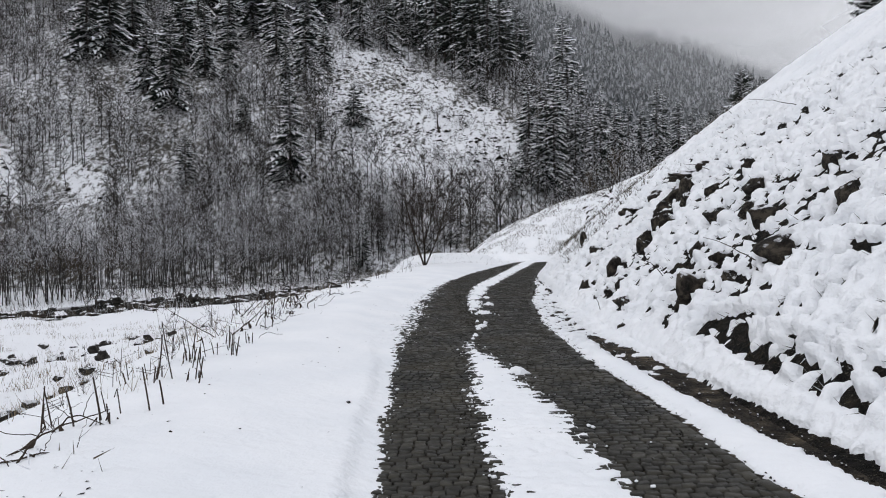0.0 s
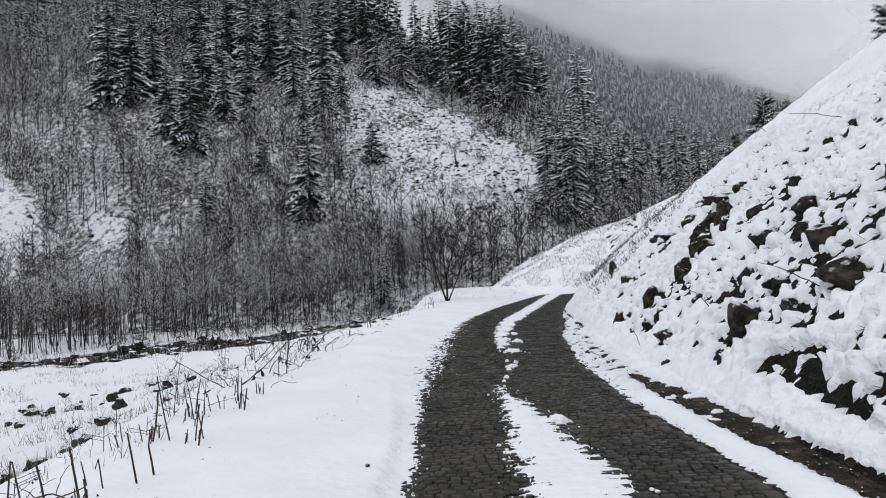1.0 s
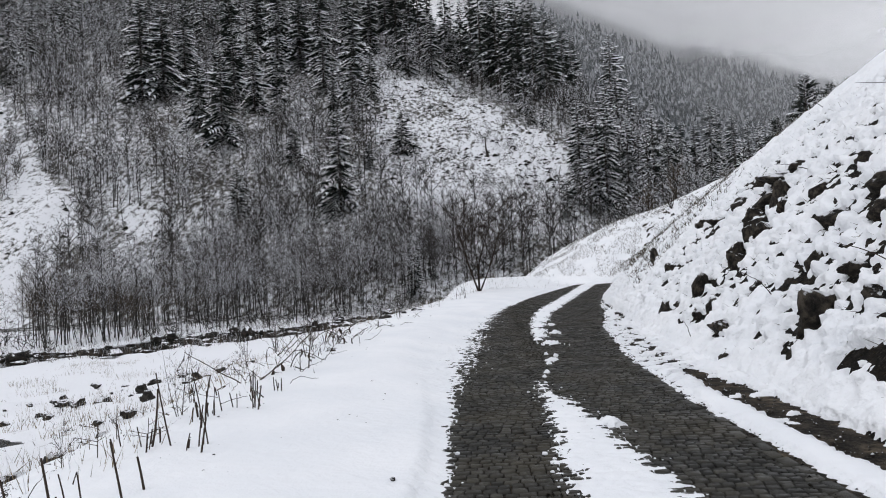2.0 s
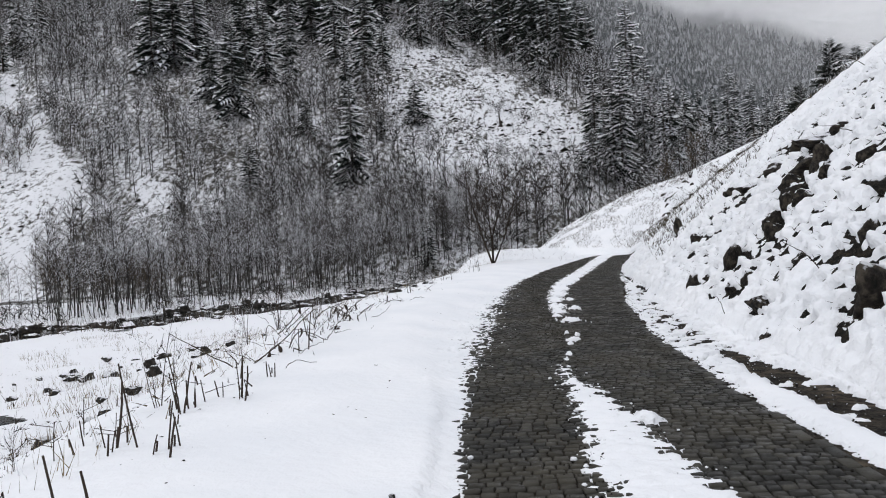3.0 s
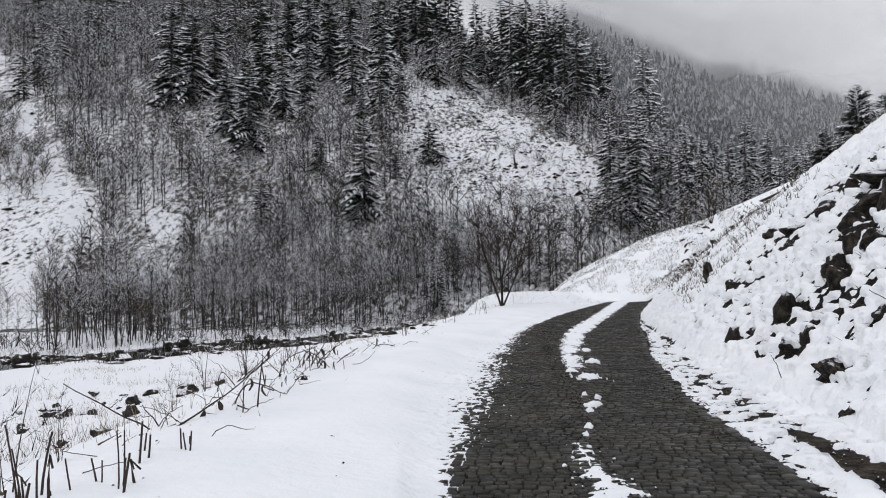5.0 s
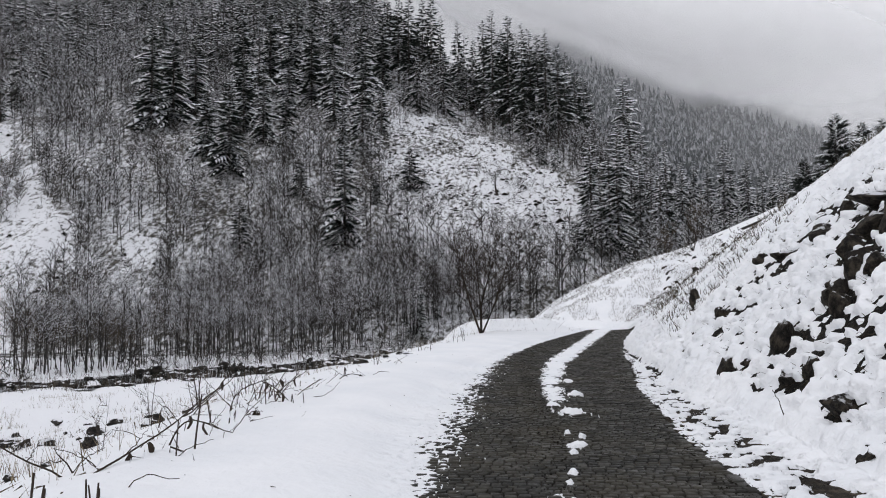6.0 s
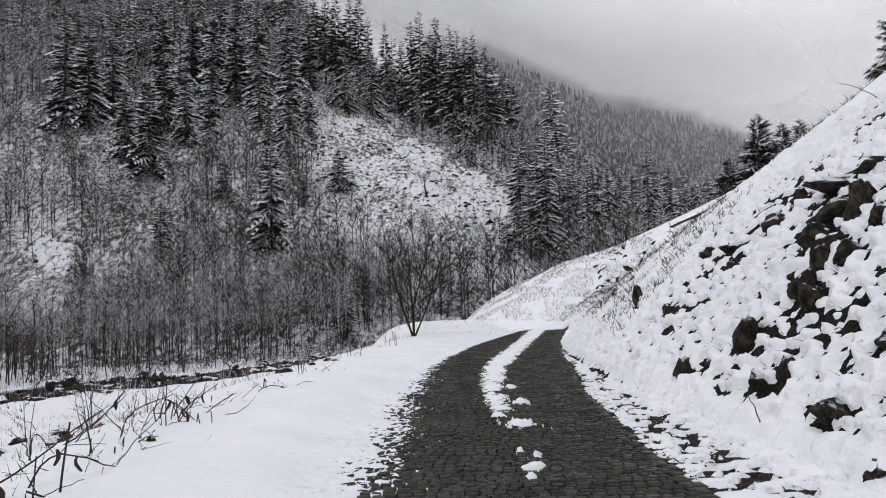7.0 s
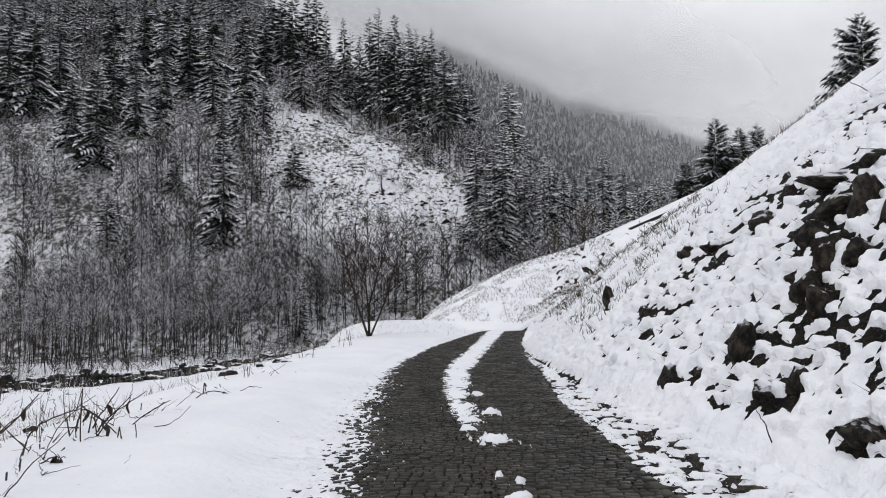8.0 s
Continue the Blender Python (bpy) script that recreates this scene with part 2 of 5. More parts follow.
def cells(x, y, seed=0):
    """Distances to the nearest and second nearest of scattered points, one a unit square."""
    i, j = np.floor(x), np.floor(y)
    f1, f2 = np.full(x.shape, 9.0), np.full(x.shape, 9.0)
    for a in (-1, 0, 1):
        for b in (-1, 0, 1):
            px, py = i + a + hash2(i + a, j + b, seed), j + b + hash2(i + a, j + b, seed + 5)
            d = np.hypot(px - x, py - y)
            f2 = np.minimum(f2, np.maximum(f1, d))
            f1 = np.minimum(f1, d)
    return f1, f2


def mounds(x, y, seed, soft=9.0):
    """Rounded heaps round scattered points, run softly together: about 0 to 1."""
    i, j = np.floor(x), np.floor(y)
    total = np.zeros(x.shape)
    for a in (-1, 0, 1):
        for b in (-1, 0, 1):
            px, py = i + a + 0.85 * hash2(i + a, j + b, seed), j + b + 0.85 * hash2(i + a, j + b, seed + 5)
            big = 0.6 + 0.8 * hash2(i + a, j + b, seed + 9)
            total += np.exp(-soft * ((px - x) ** 2 + (py - y) ** 2) / big)
    return 1 - np.exp(-1.6 * total)


def sstep(a, b, v):
    t = np.clip((v - a) / (b - a), 0, 1)
    return t * t * (3 - 2 * t)


def mesh_object(name, verts, tris, mats, index=None, smooth=True, parent=None, quads=False):
    """One mesh object from arrays of corners and faces."""
    verts, tris = np.asarray(verts, np.float32).reshape(-1, 3), np.asarray(tris, np.int32)
    k = 4 if quads else 3
    tris = tris.reshape(-1, k)
    me = bpy.data.meshes.new(name)
    me.vertices.add(len(verts))
    me.vertices.foreach_set("co", verts.ravel())
    me.loops.add(tris.size)
    me.loops.foreach_set("vertex_index", tris.ravel())
    me.polygons.add(len(tris))
    me.polygons.foreach_set("loop_start", np.arange(0, tris.size, k, dtype=np.int32))
    me.polygons.foreach_set("loop_total", np.full(len(tris), k, np.int32))
    if smooth:
        me.polygons.foreach_set("use_smooth", np.ones(len(tris), bool))
    for m in mats if isinstance(mats, (list, tuple)) else [mats]:
        me.materials.append(m)
    if index is not None:
        me.polygons.foreach_set("material_index", np.asarray(index, np.int32))
    me.update(calc_edges=True)
    ob = new(name, me)
    if parent is not None:
        ob.parent = parent
    return ob


def grid_faces(rows, cols):
    a = np.arange(rows * cols).reshape(rows, cols)
    return np.stack([a[:-1, :-1], a[:-1, 1:], a[1:, 1:], a[1:, :-1]], -1).reshape(-1, 4)


# ---- the lie of the land ----
YK = [-30, 0, 5.6, 9, 11, 15, 20, 25, 28, 33, 36, 46, 56]
LK = [0.3, -0.1, -0.2, -0.34, -0.43, -0.48, -0.40, -0.08, 0.25, 1.1, 1.75, 4.1, 7.6]
RK = [3.2, 2.6, 2.48, 2.28, 2.16, 2.1, 2.45, 3.1, 3.4, 4.15, 4.6, 6.5, 9.8]
def road_l(y): return np.interp(y, YK, LK)
def road_r(y): return np.interp(y, YK, RK)
def verge(y): return np.interp(y, [-30, 0, 5.5, 8, 11, 15, 18, 24, 30, 36, 42, 48], [-2, -1.9, -2.1, -2.4, -2.65, -2.85, -3.05, -2.6, -1.9, -1.1, -0.2, 1.0])
def bank(x, y):
    """The cut slope beside the road and the nose behind its bend."""
    n = -4.18 + 0.0767 * y - 0.00255 * y * y + 1.248 * x - 0.0242 * np.minimum(x, 20) ** 2 - 0.0242*np.maximum(x-20,0)*40
    n = n - 1.3 * np.exp(-((y - 42) / 7) ** 2)
    crest = 5 + 0.12 * x + np.interp(y, [16, 20, 23, 26, 30, 36, 45], [6.5, 3.6, 1.6, -0.3, -1.8, -3.0, -4])
    n = crest - np.logaddexp(0, (crest - n) / 0.7) * 0.7
    f = np.interp(x, [-6, 1.2, 2.2, 4, 6.8, 9, 12.9, 18, 25, 40], [-12, -0.8, 0.1, 1.5, 3.0, 4.0, 5.1, 7.2, 10.4, 16])
    f = f * sstep(46, 61, y) -2.5*(1-sstep(44,56,y))- 0.1 * np.maximum(y - 64, 0) - 3 * np.maximum(1 - x, 0)
    return np.logaddexp(n/0.35, f/0.35)*0.35
def ground(x, y):
    x = np.asarray(x, float); y = np.asarray(y, float)
    flat = 0.0 * x
    # river plain
    d = verge(y) - x
    plain = -2.6 - 2.3 * sstep(6, 26, d) 
    flat = plain * sstep(0.0, 7.5, d)
    far = sstep(46, 60, y)
    flat = flat * (1 - far) + far * (-4.9)
    flat = flat + 0.2 * np.exp(-(((x - 1.8) / 1.4) ** 2) - ((y - 46) / 2.5) ** 2)
    knoll = 0.50 - 0.85 * ((x - 0.4) / 3.1) ** 4 - 0.85 * ((y - 44.0) / 2.7) ** 2
    flat = np.maximum(flat, knoll)
    rv = river(x)
    b = bank(x, y)
    z = np.maximum(flat, np.where(y < 90, b, -50))
    m = hill(x, y)
    z = np.maximum(z, m)
    z = z - 0.55 * np.exp(-(((x + 15.4) / 1.9) ** 2) - ((y - 25.6) / 1.2) ** 2)
    # stream bed
    z = z - 0.75 * np.exp(-((y - rv) / (6.6 + 2.0 * np.sin(x * 0.53))) ** 2) * (x < 2)
    return z
def river(x):
    x = np.asarray(x, float)
    return 2.2 * np.sin(x * 0.31) + 1.3 * np.sin(x * 0.83 + 1) + np.interp(x, [-120, -60, -45, -38, -33, -28, -22, -17, -10, 0], [50, 57, 63, 70, 76, 83, 90, 99, 112, 126])
def hill(x, y):
    """Mountain face with its crest, the side valley's spur and the far ridge."""
    face = -84 - 0.092 * x + 0.63 * y
    crest = np.interp(x, [-200, -60, -30, -12, 2, 18, 24, 40, 60], [230, 128, 84, 62, 53, 42, 36, 14, 0])
    face = crest - np.logaddexp(0, (crest - face) / 3) * 3
    spur = -72 + 0.42 * y - 0.25 * np.maximum(40 - x, 0) - 0.35 * np.maximum(x - 110, 0)
    spur = np.minimum(spur, 25) - 0.3 * np.maximum(y - 290, 0)
    top = np.interp(x, [-400, -60, 0, 30, 69, 102, 135, 168, 185, 260, 400, 900], [90, 100, 120, 138, 119, 102, 95, 84, 75, 48, 10, -5])
    ridge = top + 14 - 0.62 * np.maximum(460 - y, 0) - 0.1 * np.maximum(y - 470, 0)
    ridge = np.where(y > 300, ridge, -50)
    return np.maximum(np.maximum(face, spur), np.maximum(ridge, -5))


def lines(spans):
    """Grid lines from (start, end, step) spans joined end to end."""
    out = [np.arange(a, b - 1e-6, s) for a, b, s in spans]
    return np.concatenate(out + [[spans[-1][1]]])


def rough_ground(x, y):
    """The lie of the land with its humps and hollows."""
    z = ground(x, y)
    far = sstep(100, 150, y)
    left = sstep(0.5, 6, verge(y) - x) * (1 - far)
    z = z + left * (0.16 * fbm(x * 0.5, y * 0.5, 11) + 0.07 * fbm(x * 1.9, y * 1.9, 12, 3))
    return z + far * (1.6 * fbm(x * 0.06, y * 0.06, 21) + 0.5 * fbm(x * 0.33, y * 0.33, 22, 3))


def inside(x, y, corners):
    """Whether points lie in the polygon."""
    hit = np.zeros(x.shape, bool)
    for (ax, ay), (bx, by) in zip(corners, corners[1:] + corners[:1]):
        hit ^= ((ay > y) != (by > y)) & (x < (bx - ax) * (y - ay) / (by - ay + 1e-12) + ax)
    return hit


SCREE = [(-35, 211), (-25, 214), (-15, 214), (-7, 207), (0, 195), (7, 188), (13, 186), (17, 181), (18, 169), (18, 160), (15, 148), (10, 143), (1, 146), (-7, 145), (-16, 151), (-22, 158), (-27, 174), (-28, 181), (-31, 193)]
GLADE = [(-72, 151), (-66, 149), (-62, 145), (-62, 139), (-67, 136), (-71, 142)]
LIGHT_WOOD = [(-112, 188), (-92, 200), (-70, 186), (-54, 168), (-52, 150), (-58, 137), (-72, 137), (-80, 152)]
FRONT_GLADE = [(-72, 139), (-62, 141), (-55, 122), (-64, 122)]
CLUMPED = ([(-123, 172), (-112, 176), (-101, 160), (-95, 147), (-104, 148)], [(-144, 199), (-127, 188), (-119, 177), (-123, 170), (-142, 182)], [(-112, 146), (-104, 142), (-100, 132), (-110, 132)])


def open_slope(x, y):
    x, y = x + 3.2 * fbm(x * 0.11, y * 0.11, 23, 3), y + 4.0 * fbm(x * 0.11, y * 0.11, 26, 3)
    return inside(x, y, SCREE) | inside(x, y, GLADE) | (x < np.minimum(-75, -74 - 1.0 * (y - 139)))


def bush_clump(x, y):
    return inside(x, y, CLUMPED[0]) | inside(x, y, CLUMPED[1]) | inside(x, y, CLUMPED[2])


gx = lines([(-900, -300, 30), (-300, -140, 6), (-140, -60, 1.6), (-60, -20, 0.7), (-20, -3.4, 0.42), (-3.4, 2.2, 0.4), (2.2, 4.4, 0.22), (4.4, 9, 0.3), (9, 24, 0.5), (24, 60, 1.4), (60, 140, 4), (140, 420, 12), (420, 1000, 40)])
gy = lines([(-200, -20, 15), (-20, 3, 1.0), (3, 34, 0.36), (34, 70, 0.5), (70, 130, 1.3), (130, 240, 1.5), (240, 380, 5), (380, 900, 12), (900, 1500, 60)])
X, Y = np.meshgrid(gx, gy)
Z = rough_ground(X, Y)
quad = grid_faces(*X.shape)
cx, cy = X.ravel()[quad].mean(1), Y.ravel()[quad].mean(1)
kind = np.where(cy > 104, np.where(open_slope(cx, cy), np.where(cx < -45, 4, 1), 3), 2)
kind[(cx > verge(cy) - 0.2) & (cx < 40) & (cy < 75) & (cy > -60)] = 0
land = mesh_object("ground", np.stack([X, Y, Z], -1), quad, [EARTH, HILLSIDE, MEADOW, WOOD_FLOOR, STRIP], kind, quads=True)
tagged(land, "snow-covered valley floor, cut bank and mountain slopes", "ground", kind="structure")


# ---- the snow that lies on road, verge and bank ----
def median_edges(y):
    a = np.interp(y, [0, 5.6, 8, 11, 12.6, 13, 17.3, 18, 20.5, 25, 28, 33, 40, 47], [0.62, 0.58, 0.52, 0.52, 0.53, 0.9, 0.9, 0.74, 0.72, 1.02, 1.45, 2.35, 3.55, 4.75])
    b = np.interp(y, [0, 5.6, 6.7, 8, 9.7, 11.6, 12.6, 13, 17.3, 18, 20.5, 25, 28, 33, 40, 47], [1.6, 1.48, 1.42, 1.31, 1.1, 0.78, 0.60, 0.5, 0.5, 0.98, 1.08, 1.62, 2.15, 3.05, 4.35, 5.6])
    return a, b


def ditch(y):
    """Inner and outer edge of the bare gutter at the foot of the bank."""
    a = np.interp(y, [0, 5.6, 6.3, 7, 8, 9, 10, 11, 12.5, 14], [3.1, 2.96, 2.87, 2.78, 2.69, 2.57, 2.50, 2.45, 2.45, 2.5])
    b = np.interp(y, [0, 6, 7, 8, 9, 10, 11, 12, 13, 14], [3.45, 3.28, 3.23, 3.17, 3.13, 3.08, 3.0, 2.9, 2.75, 2.5])
    return a, b


CLUMPS = [(1.10, 9.98, 0.14, 0.06), (0.86, 14.6, 0.16, 0.045), (0.80, 14.25, 0.10, 0.035), (0.95, 15.1, 0.07, 0.035), (0.82, 15.35, 0.08, 0.035), (0.72, 13.35, 0.10, 0.03), (0.66, 13.0, 0.07, 0.03), (1.02, 17.0, 0.20, 0.045),
          (1.22, 18.9, 0.15, 0.06), (1.28, 20.9, 0.12, 0.045), (0.80, 17.7, 0.12, 0.04), (0.70, 8.0, 0.10, 0.035), (0.90, 18.3, 0.15, 0.04), (0.98, 19.6, 0.17, 0.04)]
LOW_ROCKS = [(3.83, 11.98, 0.95, 1.0), (3.22, 13.42, 0.42, 0.46), (4.36, 13.22, 0.5, 0.5), (4.33, 11.89, 0.55, 0.5), (4.11, 11.07, 0.42, 0.42), (3.89, 17.33, 0.55, 0.85), (4.35, 16.51, 0.5, 0.75),
             (4.48, 17.02, 0.6, 0.95), (3.51, 18.54, 0.6, 0.52), (3.64, 17.88, 0.36, 0.42), (3.59, 16.23, 0.5, 0.45), (4.62, 25.0, 0.45, 0.95), (4.3, 21.71, 0.4, 0.55), (3.46, 14.5, 0.58, 0.6),
             (3.69, 15.84, 0.4, 0.45), (3.75, 19.2, 0.4, 0.3), (4.05, 14.6, 0.4, 0.35), (4.75, 17.12, 0.5, 0.7)]
HIGH_ROCKS = [(4.92, 11.73, 0.9, 0.6), (4.49, 10.46, 0.95, 0.75), (5.34, 13.27, 0.8, 0.5), (5.31, 16.73, 0.5, 0.95), (4.98, 13.9, 0.75, 0.55), (5.62, 20.13, 0.8, 0.46), (5.68, 11.33, 0.7, 0.42),
              (5.12, 9.91, 0.55, 0.75), (6.03, 20.06, 0.55, 0.46), (6.11, 18.99, 1.25, 0.55), (5.57, 18.2, 1.05, 0.55), (5.52, 17.45, 0.65, 0.85), (4.95, 17.29, 0.65, 0.75), (4.89, 16.63, 0.6, 0.6),
              (5.34, 22.39, 0.55, 0.45), (5.38, 21.39, 0.55, 0.46), (6.21, 18.29, 0.8, 0.5), (5.0, 12.6, 0.5, 0.4), (5.45, 15.6, 0.5, 0.5), (5.2, 18.0, 0.6, 0.7), (5.9, 14.9, 0.5, 0.35)]


def road_snow(x, y):
    """Snow on the pavement, its edges and the strip at the foot of the bank."""
    comb = 0.75 * vnoise(x * 2.6, y * 8.6, 31) + 0.5 * vnoise(x * 7.5, y * 17, 32) + 0.35 * vnoise(x * 19, y * 19, 33)
    slow = fbm(x * 0.7, y * 0.7, 34, 3)
    stone = 0.5 * vnoise(x * 7, y * 8.5, 61) + 0.6 * vnoise(x * 12, y * 14, 62) + 0.3 * vnoise(x * 25, y * 25, 63)
    left, right = road_l(y) - x, x - road_r(y)
    a, b = median_edges(y)
    mid = np.minimum(x - a, b - x)

    def pile(s, full, wide):
        return np.where(s > 0, full * (1 - np.exp(-np.maximum(s, 0) / wide)), np.maximum(0.6 * s, -0.06))

    # film thinning out over the heads of the stones
    wide = np.interp(y, [0, 10.5, 13, 15, 22, 30, 40], [0.13, 0.15, 0.36, 0.62, 0.55, 0.25, 0.15])
    end = (y - 46.6) * 1.3 + 1.1 * vnoise(x * 0.8, y * 0.4, 64) + comb * 0.5
    s_left = np.maximum(left + comb * 0.04 + 0.03 * slow, end)
    heads = 0.42 * vnoise(x * 7.0, y * 10.5, 61) + 0.85 * vnoise(x * 11, y * 18, 62) + 0.4 * vnoise(x * 25, y * 25, 63)
    film = 0.029 + 0.030 * np.clip(1.25 * s_left / wide - 0.40, -2.5, 1.3) + 0.034 * np.clip(wide / 0.5, 0.35, 1) * (1 - 0.88 * sstep(0.8, 1.7, s_left / wide)) * heads + 0.05 * sstep(1.1, 1.9, s_left / wide)
    d_left = np.maximum(film, -0.06) + 0.08 * sstep(0.35, 1.5, left) + 0.015 * sstep(0, 1, left) * slow
    s_mid = mid + comb * 0.11 + 0.03 * slow
    d_mid = np.where(s_mid > 0, 0.014 + 0.034 * (1 - np.exp(-np.maximum(s_mid, 0) / 0.2)) + 0.02 * stone, np.maximum(0.6 * s_mid, -0.06))
    # thin torn snow between the pavement and the bank
    s_right = right + 0.05 + comb * np.where(y < 10, 0.06, 0.15) + 0.05 * slow
    strip = (1 - sstep(0.75, 1.25, right)) * sstep(10.5, 13.5, y) * (1 - sstep(26, 34, y)) * (1 - sstep(0.0, 0.2, bank(x, y)))
    hole = 0.9 * vnoise(x * 3.6, y * 4.2, 36) + 0.8 * vnoise(x * 8, y * 10, 37) + 0.4 * vnoise(x * 17, y * 19, 39) + 0.3 * vnoise(x * 1.4, y * 0.8, 38)
    d_right = pile(s_right, 0.055 - 0.02 * strip, 0.06)
    inner = np.exp(-(((right - 0.38) / 0.42) ** 2))
    d_right = np.where(right > 0, d_right - strip * (0.10 * sstep(-0.12, 0.30, hole - 0.60 + 0.70 * inner)), d_right)
    # bare gutter with islands of snow, and the low ridge beside it
    da, db = ditch(y)
    gut = np.minimum(x - da, db - x) + 0.08 * comb
    near = 1 - sstep(12.8, 13.8, y)
    isle = 0.09 * sstep(0.05, 0.5, vnoise(x * 3.5, y * 3.0, 65) + 0.5 * vnoise(x * 9, y * 9, 66) - 0.25) * sstep(8.6, 10.2, y)
    d_right = np.where((near > 0.5) & (gut > 0), np.minimum(d_right, np.maximum(0.03 - 1.2 * gut, -0.06) + isle), d_right)
    d_right = d_right + 0.018 * np.exp(-(((x - (road_r(y) + da) / 2) / 0.16) ** 2)) * near * (right > 0.05) * (x < da)
    d_right = d_right + sstep(0.45, 0.9, right) * (0.05 * mounds(x * 4.2, y * 4.6, 69, 7.0) + 0.03 * mounds(x * 9, y * 10, 70, 7.0) - 0.03)
    d = np.maximum(np.maximum(d_left, d_mid), d_right)
    # footprints and hollows in the verge
    f1, _ = cells(x * 1.4 + 3, y * 1.1, 35)
    d = d - 0.018 * np.exp(-((f1 / 0.16) ** 2)) * sstep(0.4, 0.9, left)
    for px, py, r, h in CLUMPS:
        r = r * (0.72 if 12.5 < py < 16 else 1.0)
        rr = np.hypot(x - px, (y - py) / 1.2) / r * (1.08 + 0.6 * vnoise(x * 11, y * 11, 67) + 0.45 * vnoise(x * 24, y * 24, 68))
        d = np.maximum(d, np.where(rr < 1.3, (h + 0.03) * (1 - rr * rr) + 0.028 * stone, -0.09))
    return d


CHINK = 0.17


def heaps(sl, y):
    """Snow heaped on the tussocks of the bank, about 0 to 1."""
    w1, w2 = 0.3 * vnoise(sl * 1.7, y * 1.7, 40), 0.3 * vnoise(sl * 1.7, y * 1.7, 41)
    return 0.34 * mounds(sl * 2.2 + w1, y * 2.4 + w2, 42, 7.0) + 0.40 * mounds(sl * 4.2 + w2, y * 4.6 + w1, 43, 7.5) + 0.26 * mounds(sl * 6.5 + w1, y * 7 + w2, 50, 6.5)


def bank_gaps(x, y):
    """Where earth and stones show through the bank's snow: above zero bare."""
    h = bank(x, y)
    sl = x * 1.45
    patch = fbm(sl * 0.6 + 3, y * 0.5, 44, 3)
    low_n = 0.4 * vnoise(sl * 3.4, y * 3.1, 45) + 0.55 * vnoise(sl * 8, y * 7.5, 46) + 0.75 * vnoise(sl * 15, y * 15, 51)
    far = sstep(22, 30, y)
    # hollows open under the lower edge of each heap
    under = heaps(sl + 0.10, y) - heaps(sl, y)
    rocky = sstep(0.5, 1.0, h) * (1 - sstep(3.8, 5.6, h)) * sstep(8.5, 10.5, y)
    gap = 1.9 * under + 0.5 * low_n + 0.32 * patch - 0.43 + 0.22 * rocky - 2.0 * far - 0.08 * sstep(3.4, 5.0, h)
    # dark chinks in the valleys between the smallest heaps
    w1, w2 = 0.3 * vnoise(sl * 1.7, y * 1.7, 40), 0.3 * vnoise(sl * 1.7, y * 1.7, 41)
    chink = CHINK - mounds(sl * 6.5 + w1, y * 7 + w2, 50, 6.5) + 0.22 * vnoise(sl * 1.3, y * 1.1, 56) + 0.12 * vnoise(sl * 14, y * 14, 60)
    gap = np.maximum(gap, 0.9 * chink + 0.02 * far)
    speck = 0.9 * vnoise(sl * 2.4, y * 1.9, 57) + 0.7 * vnoise(sl * 5.5, y * 4.2, 58)
    gap = np.maximum(gap, (speck + 0.45 * patch - 0.42) - 2.0 * (1 - far))
    # hollows round the boulders
    for px, py, w, hh in LOW_ROCKS + HIGH_ROCKS:
        r = np.hypot((x - px + 0.10) / (0.46 * w), (y - py) / (0.46 * w))
        gap = np.maximum(gap, 0.8 * (0.52 - r) + 0.75 * low_n * (r < 2.0) + 0.5 * under * (r < 2.0))
    # torn face of turf low on the bank
    lip_h = np.interp(y, [6, 7, 8, 9, 10, 10.8], [0.22, 0.28, 0.37, 0.42, 0.5, 0.42]) + 0.03 * vnoise(y * 2.3, y * 0 + 0.5, 48)
    face = np.exp(-(((h - lip_h) / 0.12) ** 4)) * sstep(6.2, 6.9, y) * (1 - sstep(10.2, 11.0, y)) * (x > 3)
    torn = 0.8 * vnoise(y * 6.5, x * 2.0, 49) + 0.9 * vnoise(y * 14, x * 5, 53)
    gap = np.maximum(gap, np.minimum(1.6 * (face - 0.3), torn + 0.12))
    # closed cover further back down the road
    gap = gap - 1.2 * (1 - sstep(2.6, 4.2, y))
    return gap, face, lip_h


def bare_patches(sl, y):
    return fbm(sl * 0.6 + 3, y * 0.5, 44, 3)


